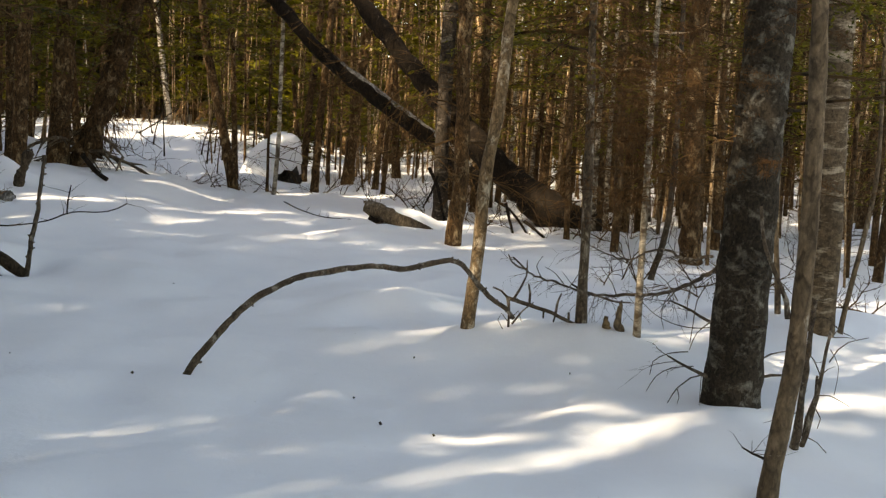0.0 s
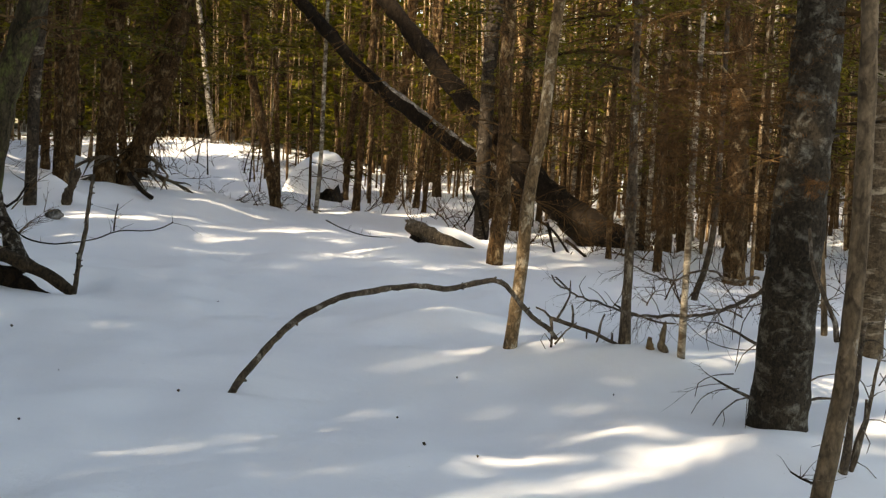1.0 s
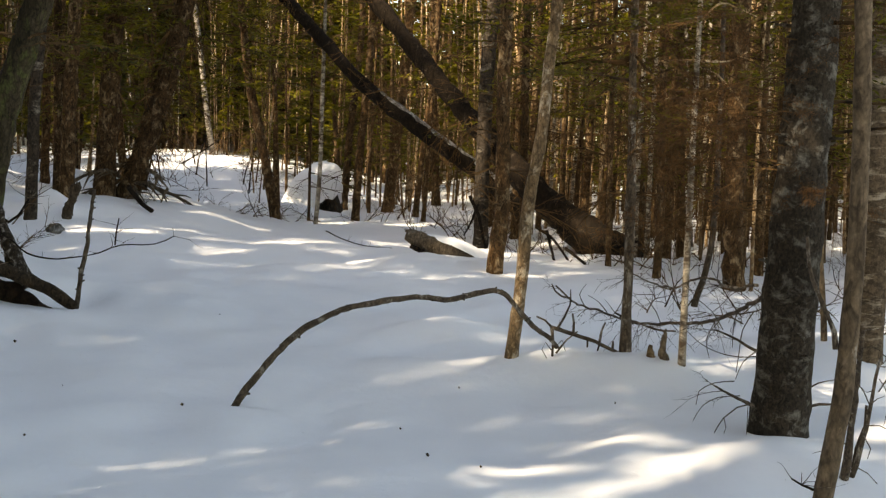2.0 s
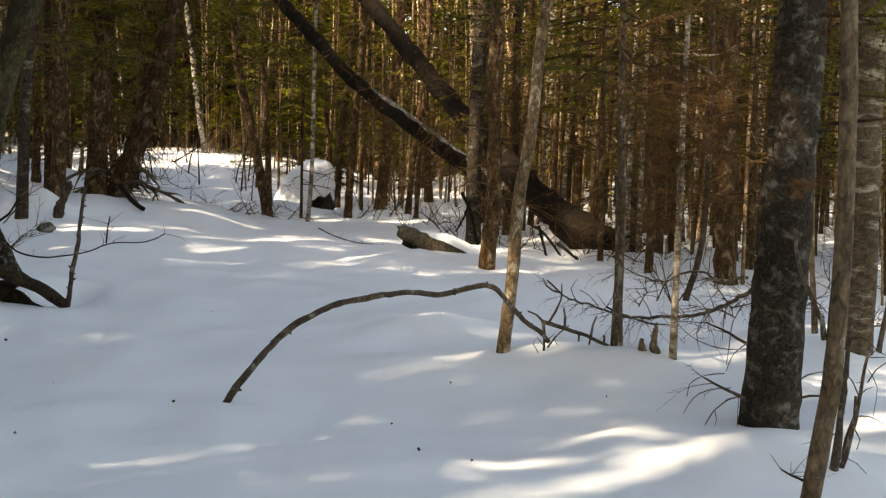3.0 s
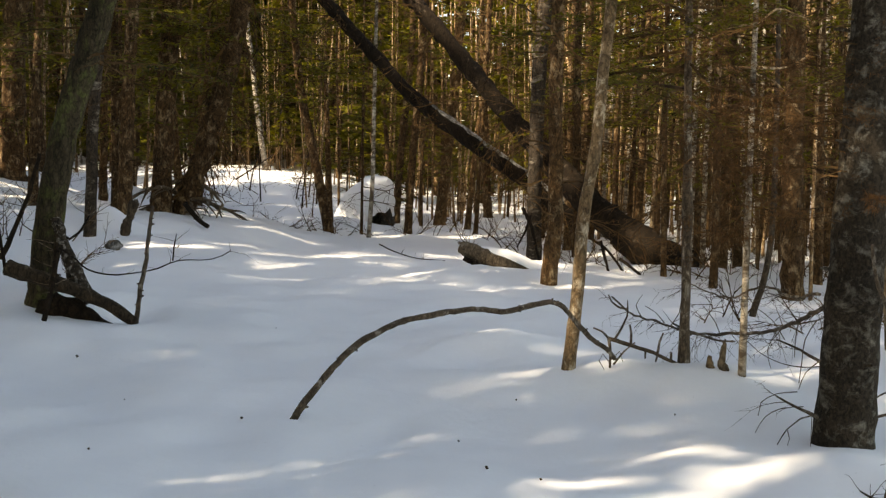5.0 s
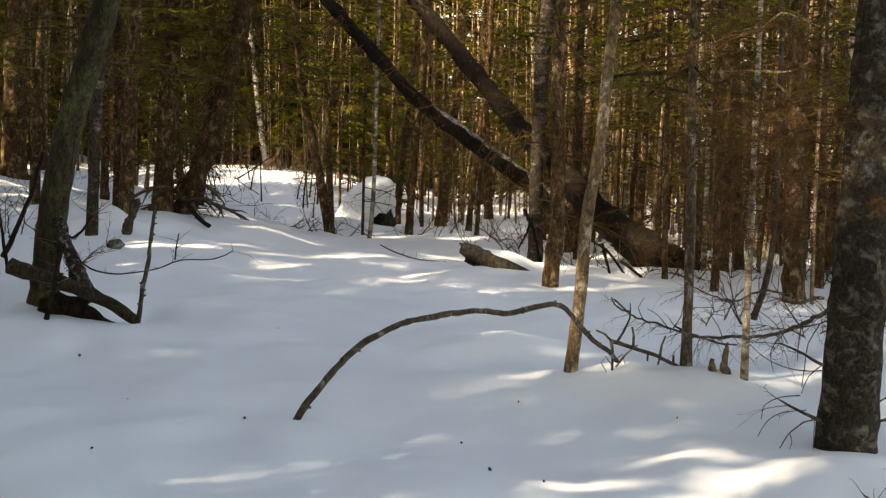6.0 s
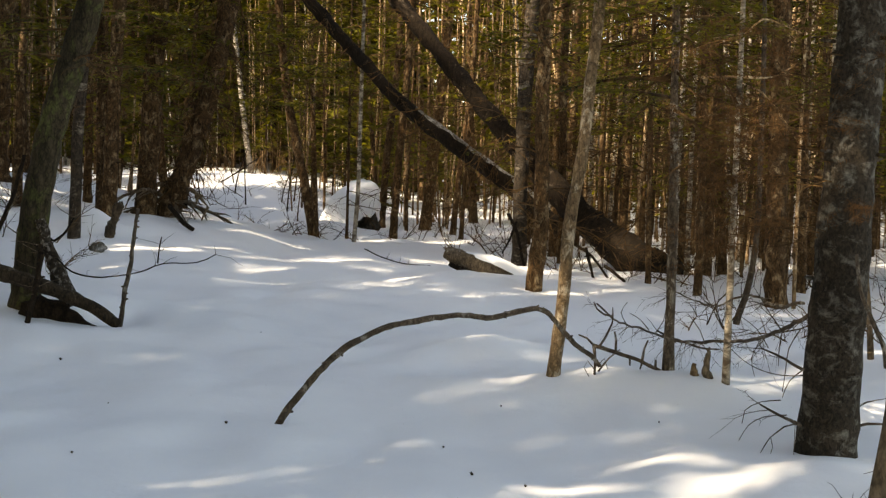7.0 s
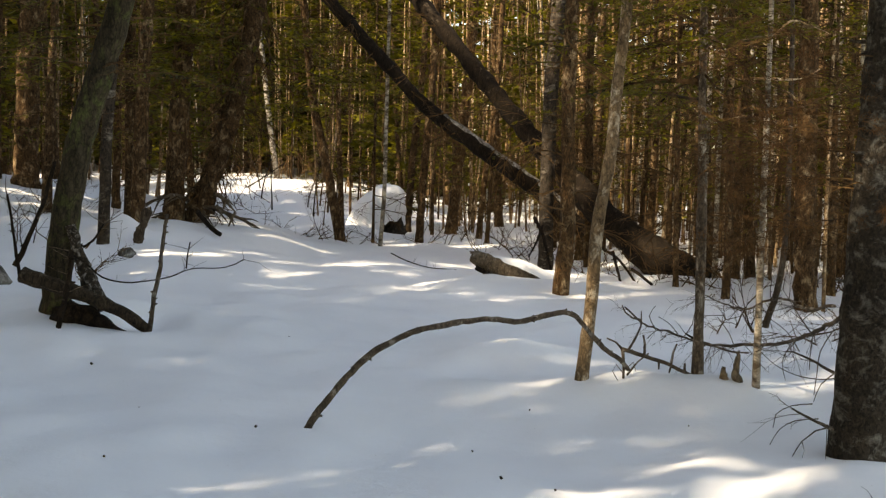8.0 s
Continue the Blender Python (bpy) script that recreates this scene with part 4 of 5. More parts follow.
offshoot(stem_right, [(1.90, 3.95, 0.25), (1.96, 3.95, 0.25), (2.04, 3.95, 0.21)], 0.0035, 0.0018)
offshoot(stem_right, [(1.86, 3.90, 0.10), (1.90, 3.90, 0.08), (1.94, 3.90, 0.04)], 0.0034, 0.0023)
offshoot(stem_right, [(1.90, 3.95, 0.21), (1.93, 3.95, 0.16), (1.92, 3.95, 0.12)], 0.0035, 0.0023)
offshoot(stem_right, [(1.97, 4.00, 0.42), (2.01, 4.00, 0.35), (2.00, 4.00, 0.24)], 0.0023, 0.0018)
offshoot(stem_right, [(1.90, 4.03, 0.01), (1.91, 4.03, 0.14), (1.94, 4.03, 0.23), (1.94, 4.03, 0.31)], 0.0071, 0.0047)
broken_stump([(1.70, 6.03, -0.06), (1.685, 6.03, 0.09), (1.67, 6.03, 0.16), (1.68, 6.03, 0.25)], 0.0390, 0.0110)
limb("wood_knob", [(1.61, 6.06, 0.06), (1.61, 6.05, 0.13), (1.60, 6.04, 0.16), (1.605, 6.04, 0.19)], 0.0300, 0.0130, "rounded knob of broken wood beside a stump", "wood", "mottled", 10, 0.015, 0.35)
thin_branch([(1.61, 3.55, 0.13), (1.52, 3.48, 0.14), (1.46, 3.44, 0.17), (1.41, 3.40, 0.20)], 0.0062, 0.0029, 'small dead twig by the sapling')
thin_branch([(2.00, 12.60, 0.42), (2.03, 12.42, 0.21), (2.08, 12.20, -0.04)], 0.0200, 0.0130, 'dead stick leaning by the fallen trunk')
thin_branch([(1.91, 12.80, 0.44), (2.08, 12.60, 0.32), (2.26, 12.30, 0.04)], 0.0169, 0.0131, 'dead stick leaning by the fallen trunk')
thin_branch([(2.19, 12.40, 0.24), (2.35, 12.14, 0.11), (2.45, 11.90, -0.04)], 0.0198, 0.0127, 'dead stick leaning by the fallen trunk')
thin_branch([(2.49, 12.20, 0.23), (2.63, 12.14, 0.26), (2.81, 12.06, 0.32), (2.95, 12.00, 0.38)], 0.0196, 0.0129, 'broken branch beside the fallen trunk')
thin_branch([(1.30, 14.00, 0.65), (1.22, 13.82, 0.47), (1.10, 13.60, 0.27)], 0.0184, 0.0107, 'dead stick leaning by the fallen trunk')
thin_branch([(1.14, 13.40, 0.78), (1.25, 13.32, 0.54), (1.34, 13.20, 0.14)], 0.0246, 0.0174, 'broken branch under the leaning trunk')
thin_branch([(-2.10, 8.90, 0.43), (-2.09, 8.90, 0.53), (-2.07, 8.90, 0.65)], 0.0072, 0.0048, 'small upright dead twig on the bank')
thin_branch([(-0.65, 13.99, 0.25), (-0.44, 13.81, 0.17), (-0.15, 13.57, 0.11), (0.19, 13.29, 0.11)], 0.0081, 0.0052, 'long thin dead twig lying on snow')
for sx, sy, lean, tall in ((-6.2, 29.5, 0.25, 1.1), (-5.6, 28.2, -0.2, 0.9), (-5.0, 29.8, 0.35, 1.3), (-4.3, 27.4, -0.1, 1.5), (-3.6, 28.8, 0.3, 1.0), (-6.9, 30.6, -0.3, 1.2), (-3.1, 26.0, 0.15, 1.4), (-5.3, 31.6, -0.4, 1.1)):
    sz = snow(sx, sy)
    thin_branch([(sx, sy, sz - 0.1), (sx + lean * 0.3, sy, sz + tall * 0.4), (sx + lean, sy + 0.1, sz + tall)], 0.0220, 0.0090, "thin dark dead stem on the sunlit slope")
thin_branch([(-6.26, 31.01, 0.55), (-5.80, 31.45, 0.81), (-5.24, 32.01, 1.22), (-4.73, 32.51, 1.64)], 0.0248, 0.0171, 'long dead pole leaning over the sunlit slope')


# ---- the wood round about ----
def template(kind, fine, seed):
    """One tree of the wood: fine for those nearby, coarser for those far off."""
    foot = (0, 0, 0)
    rng.seed(seed)
    trunk, lean = Mesh(), rng.uniform(-0.25, 0.25)
    k = 1.0 if fine else 0.5
    high = 6.8 if fine else 9.0
    size, dense = (0.06, 7) if fine else (0.19, 4.5)
    if kind == "pole":
        axis, _ = stem(trunk, [foot, (lean * 0.3, 0.05, 1.5), (lean, 0.1, 4)], rng.uniform(0.045, 0.08), 0.042, high, 8, 0.6, 0.12, 0.2)
        br = dead_branches(axis, 0.4, 7.5, int(38 * k), 0.85, 0.011, 0.1, 1, light=True)
        bo, cr = green_crown(axis, rng.uniform(2.0, 3.6), high, int(high * 3.4), 1.4, size, dense=dense)
        return finish("conifer_tree", foot, "slender brown conifer with dead lower twigs", "tree", "trees in the wood", trunk, "pole", None, cr, bo, twigs=br)
    if kind == "fir":
        axis, _ = stem(trunk, [foot, (lean * 0.3, 0.05, 1.5), (lean, 0.1, 4)], rng.uniform(0.08, 0.11), 0.07, high * 1.1, 8, 0.6, 0.12, 0.25)
        br = dead_branches(axis, 0.5, 4.5, int(28 * k), 1.1, 0.009, 0.14, 1, light=True)
        bo, cr = green_crown(axis, 1.7, high * 1.1, int(high * 4.4), 1.9, size, dense=dense)
        return finish("conifer_tree", foot, "dense green fir with drooping boughs, some added for shade", "tree", "trees in the wood", trunk, "pole", None, cr, bo, twigs=br)
    if kind == "young":
        axis, _ = stem(trunk, [foot, (lean * 0.1, 0.0, 0.8), (lean * 0.3, 0.05, 2)], 0.035, 0.025, 5.2, 7, 0.5, 0.1, 0.2)
        bo, cr = green_crown(axis, 0.9, 5.2, 44, 1.05, size * 0.9, dense=dense)
        return finish("young_fir", foot, "young green fir in the understorey", "tree", "young firs", trunk, "pole", None, cr, bo)
    if kind == "birch":
        axis, _ = stem(trunk, [foot, (lean * 0.4, 0.05, 1.5), (lean * 1.4, 0.1, 4)], rng.uniform(0.035, 0.055), 0.028, 10, 8, 0.6, 0.08, 0.15)
        br = dead_branches(axis, 1.2, 9, int(34 * k), 1.2, 0.008, -0.1, 1, (0.2, 1.0), light=True)
        return finish("birch_tree", foot, "slender pale bare birch in the wood", "tree", "birches", trunk, "birch", twigs=br)
    if kind == "thin":
        axis, _ = stem(trunk, [foot, (lean * 0.4, 0.05, 1.5), (lean * 1.2, 0.1, 4)], rng.uniform(0.022, 0.036), 0.02, 9, 6, 0.7, 0.1, 0.1)
        br = dead_branches(axis, 0.5, 8, 15, 0.6, 0.009, 0.08, 1, light=True)
        # the paler bark puts sunlit glints into the colour of most thin poles
        return finish("sapling", foot, "thin bare conifer pole in the wood", "sapling", "thin poles", trunk, rng.choice(("pale", "pale", "pole")), twigs=br)
    axis, _ = stem(trunk, [foot, (lean * 0.6, 0.1, 1.5), (lean * 2, 0.2, 4)], rng.uniform(0.025, 0.04), 0.02, 7.5, 7, 0.6, 0.1, 0.15)
    br = dead_branches(axis, 0.3, 7.2, int(60 * k), 0.95, 0.010, 0.05, 1, light=True)
    return finish("dead_tree", foot, "thin dead conifer bristling with brown twigs", "tree", "dead trees", trunk, "pale", twigs=br)


def open_snow(x, y):
    """Where no further tree stands: the clearing, the trail and the sunlit slope."""
    if math.hypot(x, y) < 2.6:
        return True
    if x < -(0.44 * max(y, 0) + 2.4):
        return False
    if y < 2:
        return abs(x) < 1.5 + y * 0.6 if y > -1 else False
    a = x / y
    if a > 0.75:
        return False
    if a < -0.31:
        return y < 22
    if -0.235 < a < -0.115:
        return y < 37
    if a < 0.10:
        return y < 23.5
    if a < 0.2:
        return y < 15
    return y < 11.5


# Openings cut through the added crowns to place sun patches: x, y, half length along the sunbeam, half width.
CLEAR_GAPS = [
    (0.54, 4.03, 0.42, 0.035), (0.80, 3.83, 0.58, 0.05), (1.38, 4.25, 0.34, 0.05), (-0.17, 3.40, 0.30, 0.015),
    (0.60, 6.22, 0.22, 0.07), (0.55, 7.35, 0.25, 0.07), (0.95, 7.10, 0.30, 0.07), (-0.05, 11.37, 0.25, 0.09),
    (0.60, 18.3, 0.60, 0.30), (-3.20, 12.2, 0.28, 0.13), (-2.72, 12.4, 0.30, 0.10), (-1.50, 11.8, 0.35, 0.05),
    (-2.10, 14.8, 0.45, 0.15), (-2.36, 12.97, 0.30, 0.08), (-1.66, 6.78, 0.22, 0.05), (2.10, 6.15, 0.35, 0.10),
    (2.50, 4.92, 0.28, 0.07), (3.05, 5.85, 0.50, 0.20), (4.10, 7.95, 0.40, 0.20), (1.10, 6.12, 0.20, 0.04), (1.39, 6.50, 0.60, 0.06),
    (2.41, 6.40, 0.50, 0.05), (3.40, 7.05, 1.00, 0.04), (2.50, 7.17, 0.70, 0.03),
    (-5.9, 34.2, 1.90, 1.30), (-6.10, 17.5, 0.70, 0.25), (-1.95, 21.4, 0.60, 0.32),
]
HAZY_GAPS = [
    (1.13, 4.64, 0.39, 0.06), (1.20, 5.60, 0.42, 0.10), (1.36, 5.25, 0.50, 0.10), (0.53, 5.81, 0.27, 0.05),
    (0.09, 5.02, 0.30, 0.02), (0.49, 5.03, 0.28, 0.02), (0.54, 10.06, 0.68, 0.14),
    (-1.65, 10.9, 0.45, 0.05), (-1.00, 6.10, 0.75, 0.05), (-0.98, 3.70, 0.55, 0.015),
    (-5.20, 13.5, 1.20, 0.20), (-6.50, 16.0, 1.20, 0.26), (1.80, 4.55, 0.45, 0.08),
    (-0.60, 4.25, 0.83, 0.05), (-1.40, 5.30, 0.75, 0.04), (0.20, 5.90, 0.60, 0.04), (0.90, 5.10, 0.52, 0.05),
    (-0.20, 7.50, 0.75, 0.07), (2.80, 5.15, 0.50, 0.10), (2.25, 4.50, 0.45, 0.09), (-3.50, 15.6, 1.50, 0.35), (-4.20, 18.5, 1.20, 0.30),
    (3.50, 7.40, 0.70, 0.22),
]


def open_to_sun(points):
    """For points in the crowns, how deep each lies inside a beam cut for a sun patch (below 1), bright and faint
    patches apart.
    """
    across = Vector((to_sun.y, -to_sun.x, 0)).normalized()
    upward = to_sun.cross(across)
    both = []
    for gaps in (CLEAR_GAPS, HAZY_GAPS):
        nearest = np.full(len(points), 9.0)
        for x, y, along, wide in gaps:
            v = points - np.array((x, y, snow(x, y)))
            q = np.hypot(v @ np.array(across) / (wide + 0.02), v @ np.array(upward) / (along * math.sin(SUN_EL) + 0.02))
            nearest = np.minimum(nearest, q)
        both.append(nearest)
    return both


def thinned(mesh, base):
    """The faces of a crown that are left once the sunbeams are cut through it."""
    spots = np.array(mesh.v) + np.array(base)
    faces = np.array(mesh.f)
    count, middle = len(faces), spots[faces].mean(axis=1)
    inner = (spots[faces] + middle[:, None]) / 2
    clear, hazy = (d.reshape(count, -1).min(axis=1) for d in open_to_sun(np.concatenate((inner, middle[:, None]), axis=1).reshape(-1, 3)))
    dice = np.random.default_rng(count).uniform(0, 1, (2, count))
    keep = (clear > 0.8 + 0.35 * dice[0]) & ((hazy > 0.7 + 0.4 * dice[0]) | (dice[1] < 0.18))
    left = Mesh()
    left.v, left.f = mesh.v, [tuple(int(i) for i in f) for f in faces[keep]]
    return left


def added_shade_tree(x, y, size):
    """A full-grown fir added at the sunny side, mostly out of view, to shade the clearing; its crown is cut open for
    sun patches.
    """
    base, trunk, high = Vector((x, y, snow(x, y) - 0.03)), Mesh(), 13.5 * size
    axis, _ = stem(trunk, [(0, 0, 0), (0.05, 0.05, 1.5), (rng.uniform(-0.2, 0.2), 0.1, 4)], rng.uniform(0.07, 0.1), 0.05, high, 8, 0.7, 0.12, 0.25)
    boughs, crown = green_crown(axis, 1.9, high, int(high * 6), 2.1 * size, 0.24, dense=4.5)
    return finish("conifer_tree", base, "dense green fir with drooping boughs, some added for shade", "tree", "trees in the wood", trunk, "pole", None, thinned(crown, base), thinned(boughs, base))


def plant_wood():
    kinds = ["pole", "pole", "pole", "fir", "fir", "young", "young", "birch", "dead", "dead", "thin", "thin", "thin"]
    weights = [4, 4, 4, 4, 4, 6, 6, 3, 3, 3, 1, 1, 1]
    near = [template(k, True, 40 + i) for i, k in enumerate(kinds)]
    far = [template(k, False, 80 + i) for i, k in enumerate(kinds)]
    used = set()
    placed = [(o.location.x, o.location.y) for o in scene.objects if o.parent is None and o.type == "EMPTY" and o not in near + far]

    def put(x, y, i, size, fine):
        rng.seed(int(x * 1000) * 7919 + int(y * 1000))
        placed.append((x, y))
        if fine is None:
            added_shade_tree(x, y, size)
            return
        tree = (near if fine else far)[i]
        m = pose(x, y, snow(x, y) - 0.03, rng.gauss(0, 1.6), rng.gauss(0, 1.6), rng.uniform(0, 360)) @ Matrix.Scale(size, 4)
        if tree in used:
            copy_thing(tree, m)
        else:
            tree.matrix_basis = m
            used.add(tree)

    def scatter(seed, count, place, gap, fine, pick=None, grow=1.0, thin=lambda x, y: False):
        made = tries = 0
        while made < count and tries < count * 80:
            tries += 1
            rng.seed(seed * 100003 + tries)
            x, y = place()
            if open_snow(x, y) or thin(x, y) or any((x - a) ** 2 + (y - b) ** 2 < gap * gap for a, b in placed):
                continue
            put(x, y, pick() if pick else rng.choices(range(len(kinds)), weights)[0], grow * rng.uniform(0.8, 1.2), fine)
            made += 1

    for x, y, i, size in ((3.6, 14.6, 3, 0.8), (2.3, 16.5, 4, 0.8), (-5.3, 14.5, 4, 0.9), (-1.9, 20.5, 3, 0.8), (-0.9, 25.5, 4, 0.9), (4.6, 12.2, 5, 1.1), (-7.2, 17.5, 3, 1.0), (-4.7, 16.4, 3, 0.8),
                          (-3.9, 18.2, 4, 0.8), (0.3, 24.6, 3, 0.8), (1.9, 18.4, 4, 0.75), (3.7, 12.9, 3, 0.75), (5.1, 13.8, 4, 0.8),
                          (2.8, 15.2, 6, 1.1), (-0.2, 22.3, 6, 1.0), (-4.25, 14.7, 4, 0.9), (-3.75, 16.3, 4, 0.85),
                          (2.9, 17.0, 4, 0.75), (3.35, 12.3, 3, 0.7), (4.1, 11.9, 4, 0.7), (2.0, 15.7, 3, 0.8), (5.3, 10.2, 5, 0.9), (6.1, 11.4, 6, 1.1), (4.9, 9.3, 3, 0.6), (3.9, 9.4, 8, 0.35), (4.4, 8.9, 9, 0.35),
                          (4.9, 10.2, 8, 0.4), (3.4, 9.8, 9, 0.3), (5.4, 9.0, 5, 0.5), (4.2, 9.9, 10, 0.9), (4.7, 9.5, 11, 0.9), (5.0, 11.0, 12, 1.0), (3.7, 10.4, 10, 0.8), (5.6, 10.6, 11, 1.0)):
        put(x, y, i, size, True)

    def ahead(lo, hi):
        y = math.sqrt(rng.uniform(lo * lo, hi * hi))
        return y * rng.uniform(-0.56, 0.56), y

    scatter(1, 85, lambda: ahead(9, 22), 0.5, True)
    slope_lane = lambda x, y: x < -7 and abs((x + 5.6) * 0.54 - (y - 34) * 0.84) < 2.6
    scatter(2, 150, lambda: ahead(21, 43), 0.7, False, thin=slope_lane)
    for k in range(38):
        rng.seed(k)
        y = rng.uniform(36.5, 43)
        put(y * rng.uniform(-0.24, -0.11), y, rng.choice((8, 9, 8, 9, 7, 10)), rng.uniform(0.6, 1.0), True)
    scatter(3, 250, lambda: ahead(12, 30), 0.3, True, lambda: rng.choice((10, 11, 12)))


    def fringe():
        """A place near the sunny edge of the wood."""
        a = rng.uniform(0.0, 0.42)
        d = rng.uniform(12, 19) if a > 0.24 else rng.uniform(17, 21)
        return a * d, d

    scatter(31, 70, fringe, 0.22, True, lambda: rng.choice((10, 11, 12, 10, 7)), 0.9)

    # low bushy growth between the trunks
    scatter(91, 90, lambda: ahead(17, 36), 0.5, False, lambda: rng.choice((8, 9, 5, 6)), 0.55)
    scatter(92, 40, lambda: ahead(12, 24), 0.5, True, lambda: rng.choice((8, 9, 5, 8)), 0.42)

    # twiggy bushes along the shaded edge
    scatter(93, 24, lambda: ((lambda d: (d * rng.uniform(0.25, 0.46), d))(rng.uniform(11.6, 15))), 0.35, True, lambda: rng.choice((8, 9)), 0.3)

    def sunward(lo, hi):
        """A place out towards the sun, side by side with the clearing."""
        s, u = rng.uniform(lo, hi), rng.uniform(3, 24)
        return s * 0.54 - u * 0.84, -s * 0.84 - u * 0.54

    # trees added beside and behind, mostly out of view, whose cut crowns break the sun into patches
    firs = lambda: rng.choice((3, 4, 3, 4, 0))
    scatter(7748, 54, lambda: sunward(-15, 4), 1.1, None, firs, 1.15)
    scatter(6024, 8, lambda: sunward(-8.5, -4.2), 0.9, None, firs, 1.2)
    scatter(3391, 4, lambda: sunward(-15, -8.5), 0.9, None, firs, 1.1)
    for x, y in ((-3.4, -1.1), (-7.3, -3.4), (-10.4, -6.0), (-5.3, 0.4), (-5.6, 2.4), (-8.1, -0.4), (-2.6, -2.2), (-6.4, -4.6)):
        put(x, y, 3, 1.15, None)
    for x, y, size in ((-7.4, 11.4, 0.6), (-8.3, 13.0, 0.7), (-7.2, 9.6, 0.55), (-9.4, 14.6, 0.7), (-5.9, 0.8, 0.65), (-6.1, 4.3, 0.8), (-7.4, 7.7, 0.75), (-6.6, 1.7, 0.65)):
        put(x, y, 4, size, None)
    # firs added mostly out of view to shade the trail behind the bank
    scatter(516, 16, lambda: ((lambda u, d: (-4.0 - 0.84 * d - 0.54 * u, 23.5 - 0.54 * d + 0.84 * u))(rng.uniform(-3.5, 3.5), rng.uniform(5, 14))), 0.9, None, firs, 0.85)
    scatter(515, 22, lambda: ((lambda d: (-0.47 * d - rng.uniform(1.5, 9), d))(rng.uniform(9, 30))), 1.3, None, firs, 0.85)
    scatter(7, 16, lambda: (rng.uniform(-30, 22), rng.uniform(-24, -9)), 1.6, None, lambda: rng.choice((0, 1, 2, 3, 4)))
    for trees, fine in ((near, True), (far, False)):
        for i, tree in enumerate(trees):
            if tree not in used:
                put(32 + 2 * i, -22, i, 1.0, fine)


def far_woods():
    """The wood beyond, where single trees can no longer be told apart."""
    rng.seed(11)
    trunks, leaves = Mesh(), Mesh()
    for _ in range(720):
        w, d = rng.choice((rng.uniform(-0.75, 0.75), rng.uniform(-0.75, 0.75), rng.uniform(-0.45, 0.0))), rng.uniform(42, 78)
        x, y = d * math.sin(w), d * math.cos(w)
        z, h, r = snow(x, y), rng.uniform(9, 14), rng.uniform(0.05, 0.14)
        lean = Vector((rng.gauss(0, 0.3), 0, h))
        p = Vector((x, y, z - 0.2))
        trunks.tube([p, p + lean * 0.5, p + lean], [r, r * 0.7, 0.02], 5, False)
        for _ in range(19):
            q = p + lean * rng.uniform(0.05, 1.0)
            needles(leaves, q, unit(rng.uniform(-0.3, 0.1)), rng.uniform(0.9, 2.0), Vector((0, 0, 1)), 0.42, 3)
    ob = new("far_woods")
    tagged(ob, "dense dim conifer wood beyond the clearing", "woods", kind="stuff")
    tagged(part("trunk_mass", trunks, MAT["pole"], ob), kind="stuff")
    tagged(part("foliage", leaves, MAT["needle"], ob, smooth=False), kind="stuff")


# ---- small things ----
def boulder():
    x, y = -1.3, 21.6
    ob = thing("boulder", (x, y, snow(x, y)), "dark boulder buried under a thick snow cap", "boulder")
    rock, cap = Mesh(), Mesh()
    rings, seg = 16, 40
    for j in range(rings + 1):
        t = math.pi / 2 * j / rings
        up = math.sin(t) ** 0.9
        for k in range(seg):
            w = 2 * math.pi * k / seg
            c, q = math.cos(w), math.sin(w)
            d = Vector((c * math.cos(t) * 0.42, q * math.cos(t) * 0.48, math.sin(t) * 0.6))
            rock.v.append(d * (1 + 0.5 * noise.noise(d * 5 + Vector((5, 1, 2)))) + Vector((0.16, -0.05, -0.1)))
            # a round dome that runs out long on one side and breaks off over a dark hollow on the other
            broken = max(0.0, math.cos(w - radians(-35))) ** 1.5
            run = max(0.0, math.cos(w - radians(190))) ** 2
            rim = -0.12 + 0.46 * broken + 0.2 * noise.noise(Vector((c, q, 0.3)) * 3)
            flat = math.cos(t) ** (0.8 + 0.8 * run)
            e = Vector((c * (0.52 + 0.24 * run) * flat + 0.06 + 0.07 * up, q * 0.62 * flat, rim + (1.02 - rim) * up))
            lump = 0.14 * noise.noise(e * 2.0 + Vector((1, 4, 0))) + 0.05 * noise.noise(e * 7)
            cap.v.append(e * (1 + lump) if j < rings else Vector((0.14, 0, 1.03)))
        if j == 0:
            cap.v[:] = [Vector((v.x * 0.9, v.y * 0.9, v.z - 0.02)) for v in cap.v]
    for mesh in (rock, cap):
        for j in range(rings):
            for k in range(seg):
                a, b = j * seg + k, j * seg + (k + 1) % seg
                mesh.f.append((a, b, b + seg, a + seg))
    part("rock", rock, MAT["rock"], ob)
    part("snow_cap", cap, MAT["snow"], ob, "lopsided cap of snow")


def stone(x, y, size, sink, label):
    ob = thing("rock", (x, y, snow(x, y)), label, "rock")
    mesh = Mesh()
    rings, seg = 9, 14
    for j in range(rings + 1):
        t = math.pi * j / rings - math.pi / 2
        for k in range(seg):
            w = 2 * math.pi * k / seg
            d = Vector((math.cos(w) * math.cos(t) * 1.3, math.sin(w) * math.cos(t), math.sin(t) * 0.8))
            mesh.v.append(d * size * (1 + 0.5 * noise.noise(d * 1.7 + Vector((x, y, 0)))) + Vector((0, 0, size * sink)))
    for j in range(rings):
        for k in range(seg):
            a, b = j * seg + k, j * seg + (k + 1) % seg
            mesh.f.append((a, b, b + seg, a + seg))
    part("stone", mesh, MAT["stone"], ob, smooth=False)


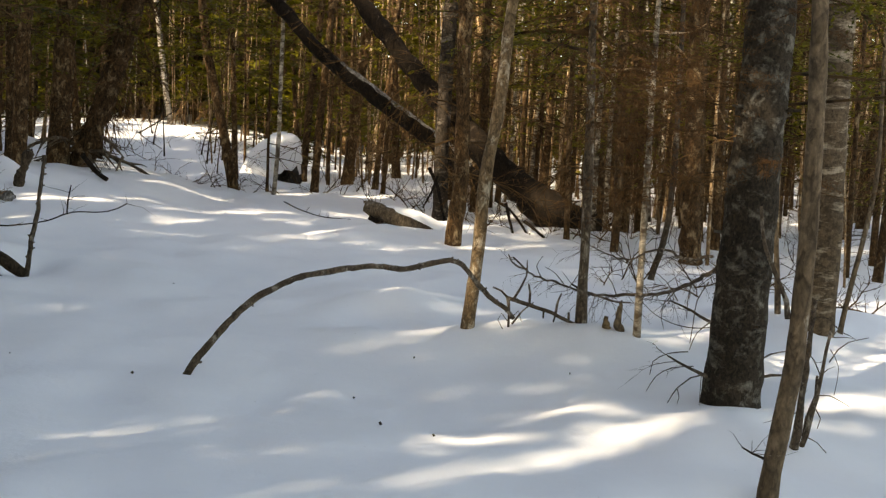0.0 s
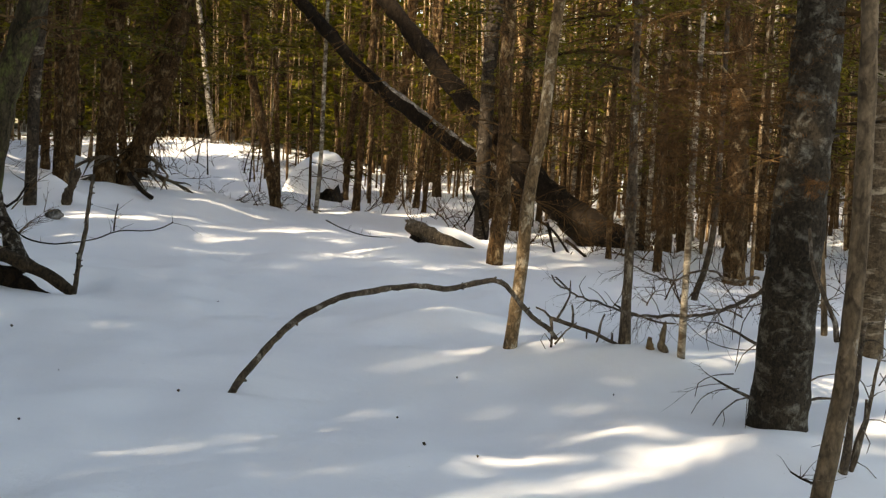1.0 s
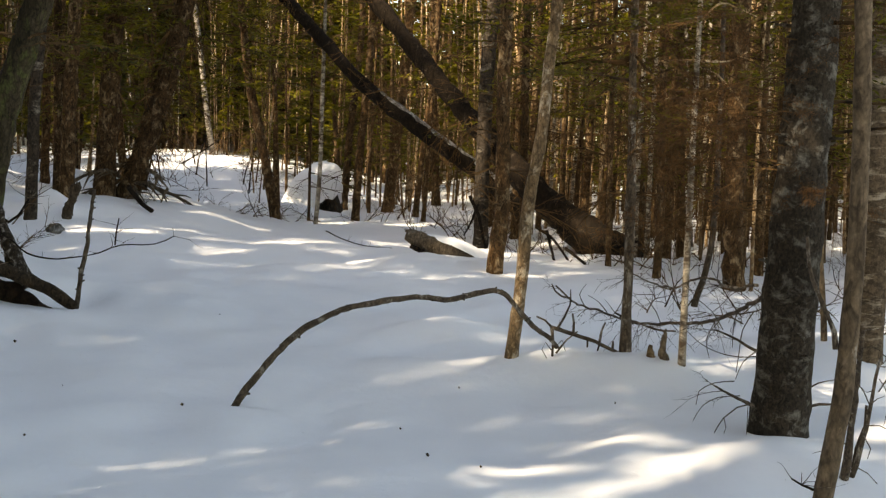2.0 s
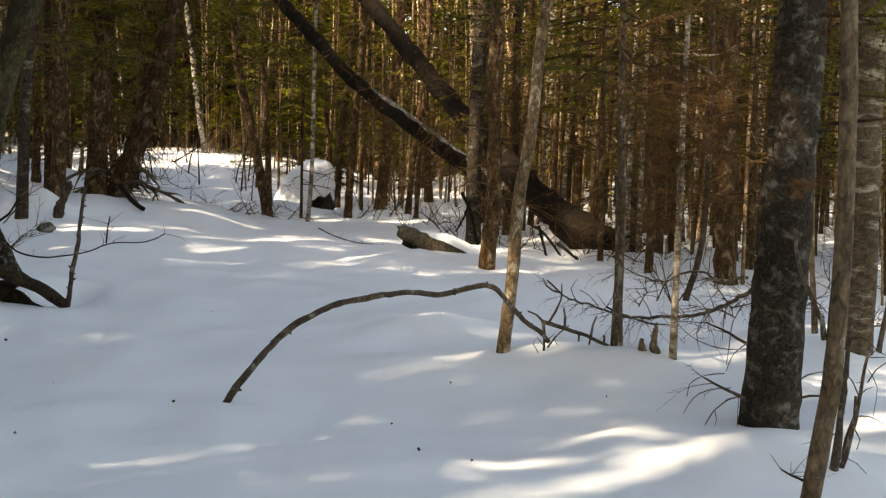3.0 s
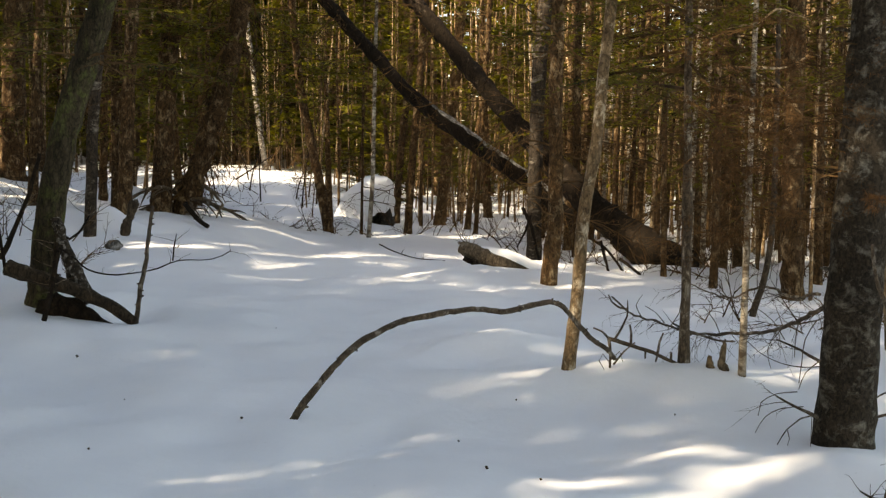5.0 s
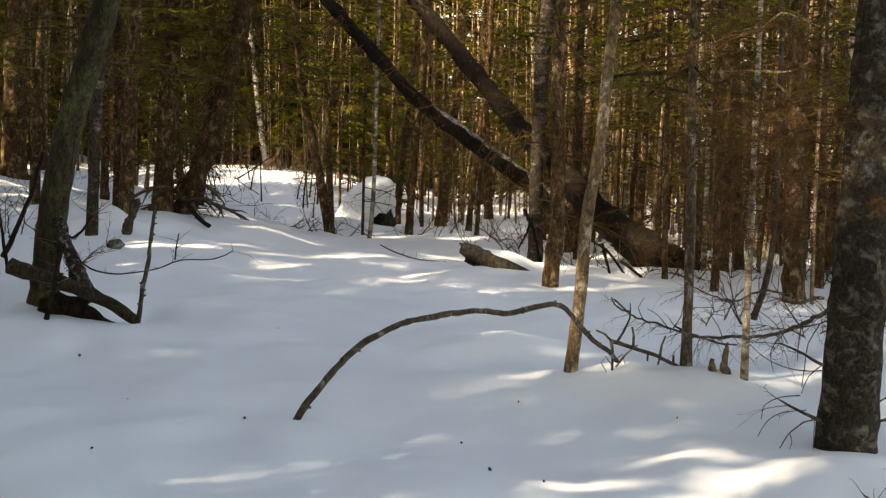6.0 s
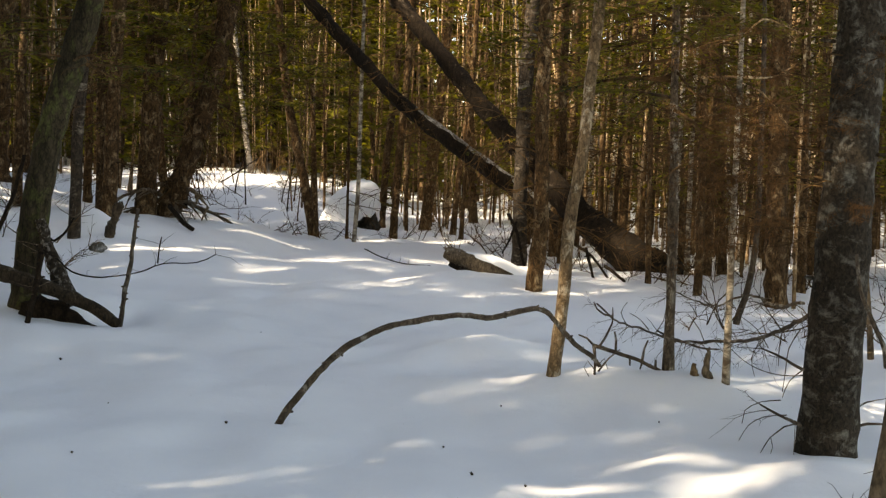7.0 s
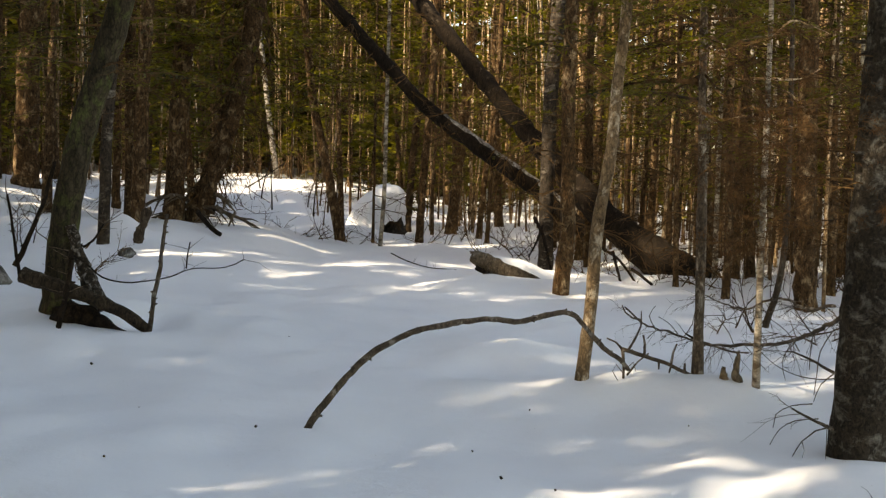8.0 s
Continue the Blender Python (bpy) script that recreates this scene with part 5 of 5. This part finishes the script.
def brush(x, y, count, length, label):
    base = Vector((x, y, snow(x, y)))
    ob = thing("brush", base, label, "brush", "dead brush")
    for _ in range(count):
        mesh = Mesh()
        p = Vector((rng.gauss(0, length * 0.4), rng.gauss(0, length * 0.3), -0.05))
        twig(mesh, p, unit(rng.uniform(0.1, 1.6)), length * rng.uniform(0.5, 1.2), 0.013 if y > 20 else 0.009, 1 if y > 20 else 2, 0.0, 0.3)
        part("stem", mesh, MAT["twig"], ob, smooth=False)


def flake(x, y, size):
    mesh = Mesh()
    pts = [Vector((math.cos(w) * size * rng.uniform(0.6, 1.3), math.sin(w) * size * rng.uniform(0.4, 0.8), size * rng.uniform(0.1, 0.5))) for w in (0, 1.1, 2.2, 3.1, 4.2, 5.3)]
    mesh.v = pts + [Vector((0, 0, size)), Vector((0, 0, -size * 0.8))]
    mesh.f = [(i, (i + 1) % 6, 6) for i in range(6)] + [((i + 1) % 6, i, 7) for i in range(6)]
    ob = new("bark_flake", mesh.data("bark_flake", MAT["debris"], False))
    ob.matrix_basis = pose(x, y, snow(x, y) + size * 0.2, 0, 0, rng.uniform(0, 360))
    tagged(ob, "dark fallen bark flake lying on the snow", "debris", "bark flakes")


boulder()
stone(-3.46, 11.9, 0.07, 0.5, "small grey stone poking from the snow")
stone(-4.15, 9.8, 0.18, 0.2, "dark half-buried rock in the snow")
brush(-2.2, 17.2, 12, 0.6, "low grey brush sticking through the snow")
for bx, by, bn, bl in ((-6.0, 28.5, 6, 1.3), (-4.6, 26.5, 4, 1.1), (-1.75, 17.6, 3, 0.5), (-1.4, 18.4, 3, 0.6), (1.2, 17.5, 6, 0.8), (1.9, 12.9, 5, 0.5),
                       (2.4, 12.6, 5, 0.5), (2.6, 8.6, 7, 0.6), (3.1, 8.2, 6, 0.5), (-4.6, 12.2, 7, 0.7), (-3.4, 10.2, 5, 0.5), (0.6, 18.6, 4, 0.8), (3.6, 7.4, 8, 0.6), (-0.6, 19.2, 3, 0.6), (0.1, 20.4, 4, 0.9), (1.0, 15.4, 8, 0.8),
                       (1.6, 14.6, 8, 0.8), (-6.3, 31.5, 5, 1.2), (-4.9, 29.5, 4, 1.1), (-7.0, 35.0, 10, 1.3), (-5.0, 34.5, 10, 1.3), (-3.9, 33.0, 8, 1.2), (2.9, 11.9, 7, 0.6), (3.5, 12.3, 7, 0.7), (4.1, 11.7, 7, 0.6), (4.6, 12.4, 7, 0.7)):
    brush(bx, by, bn, bl, "dead twiggy brush standing in the snow")
for fx, fy, fs in ((0.26, 4.28, 0.012), (-0.86, 5.07, 0.009), (-1.12, 8.01, 0.014), (-0.87, 7.22, 0.01), (-2.15, 6.64, 0.012), (-1.51, 5.41, 0.007), (-1.38, 4.43, 0.008),
                   (0.16, 4.84, 0.007), (0.87, 3.57, 0.008), (-2.0, 8.3, 0.01), (0.46, 4.12, 0.007), (-1.32, 5.73, 0.007), (1.27, 5.41, 0.008), (0.49, 5.72, 0.008)):
    flake(fx, fy, fs)
plant_wood()
far_woods()
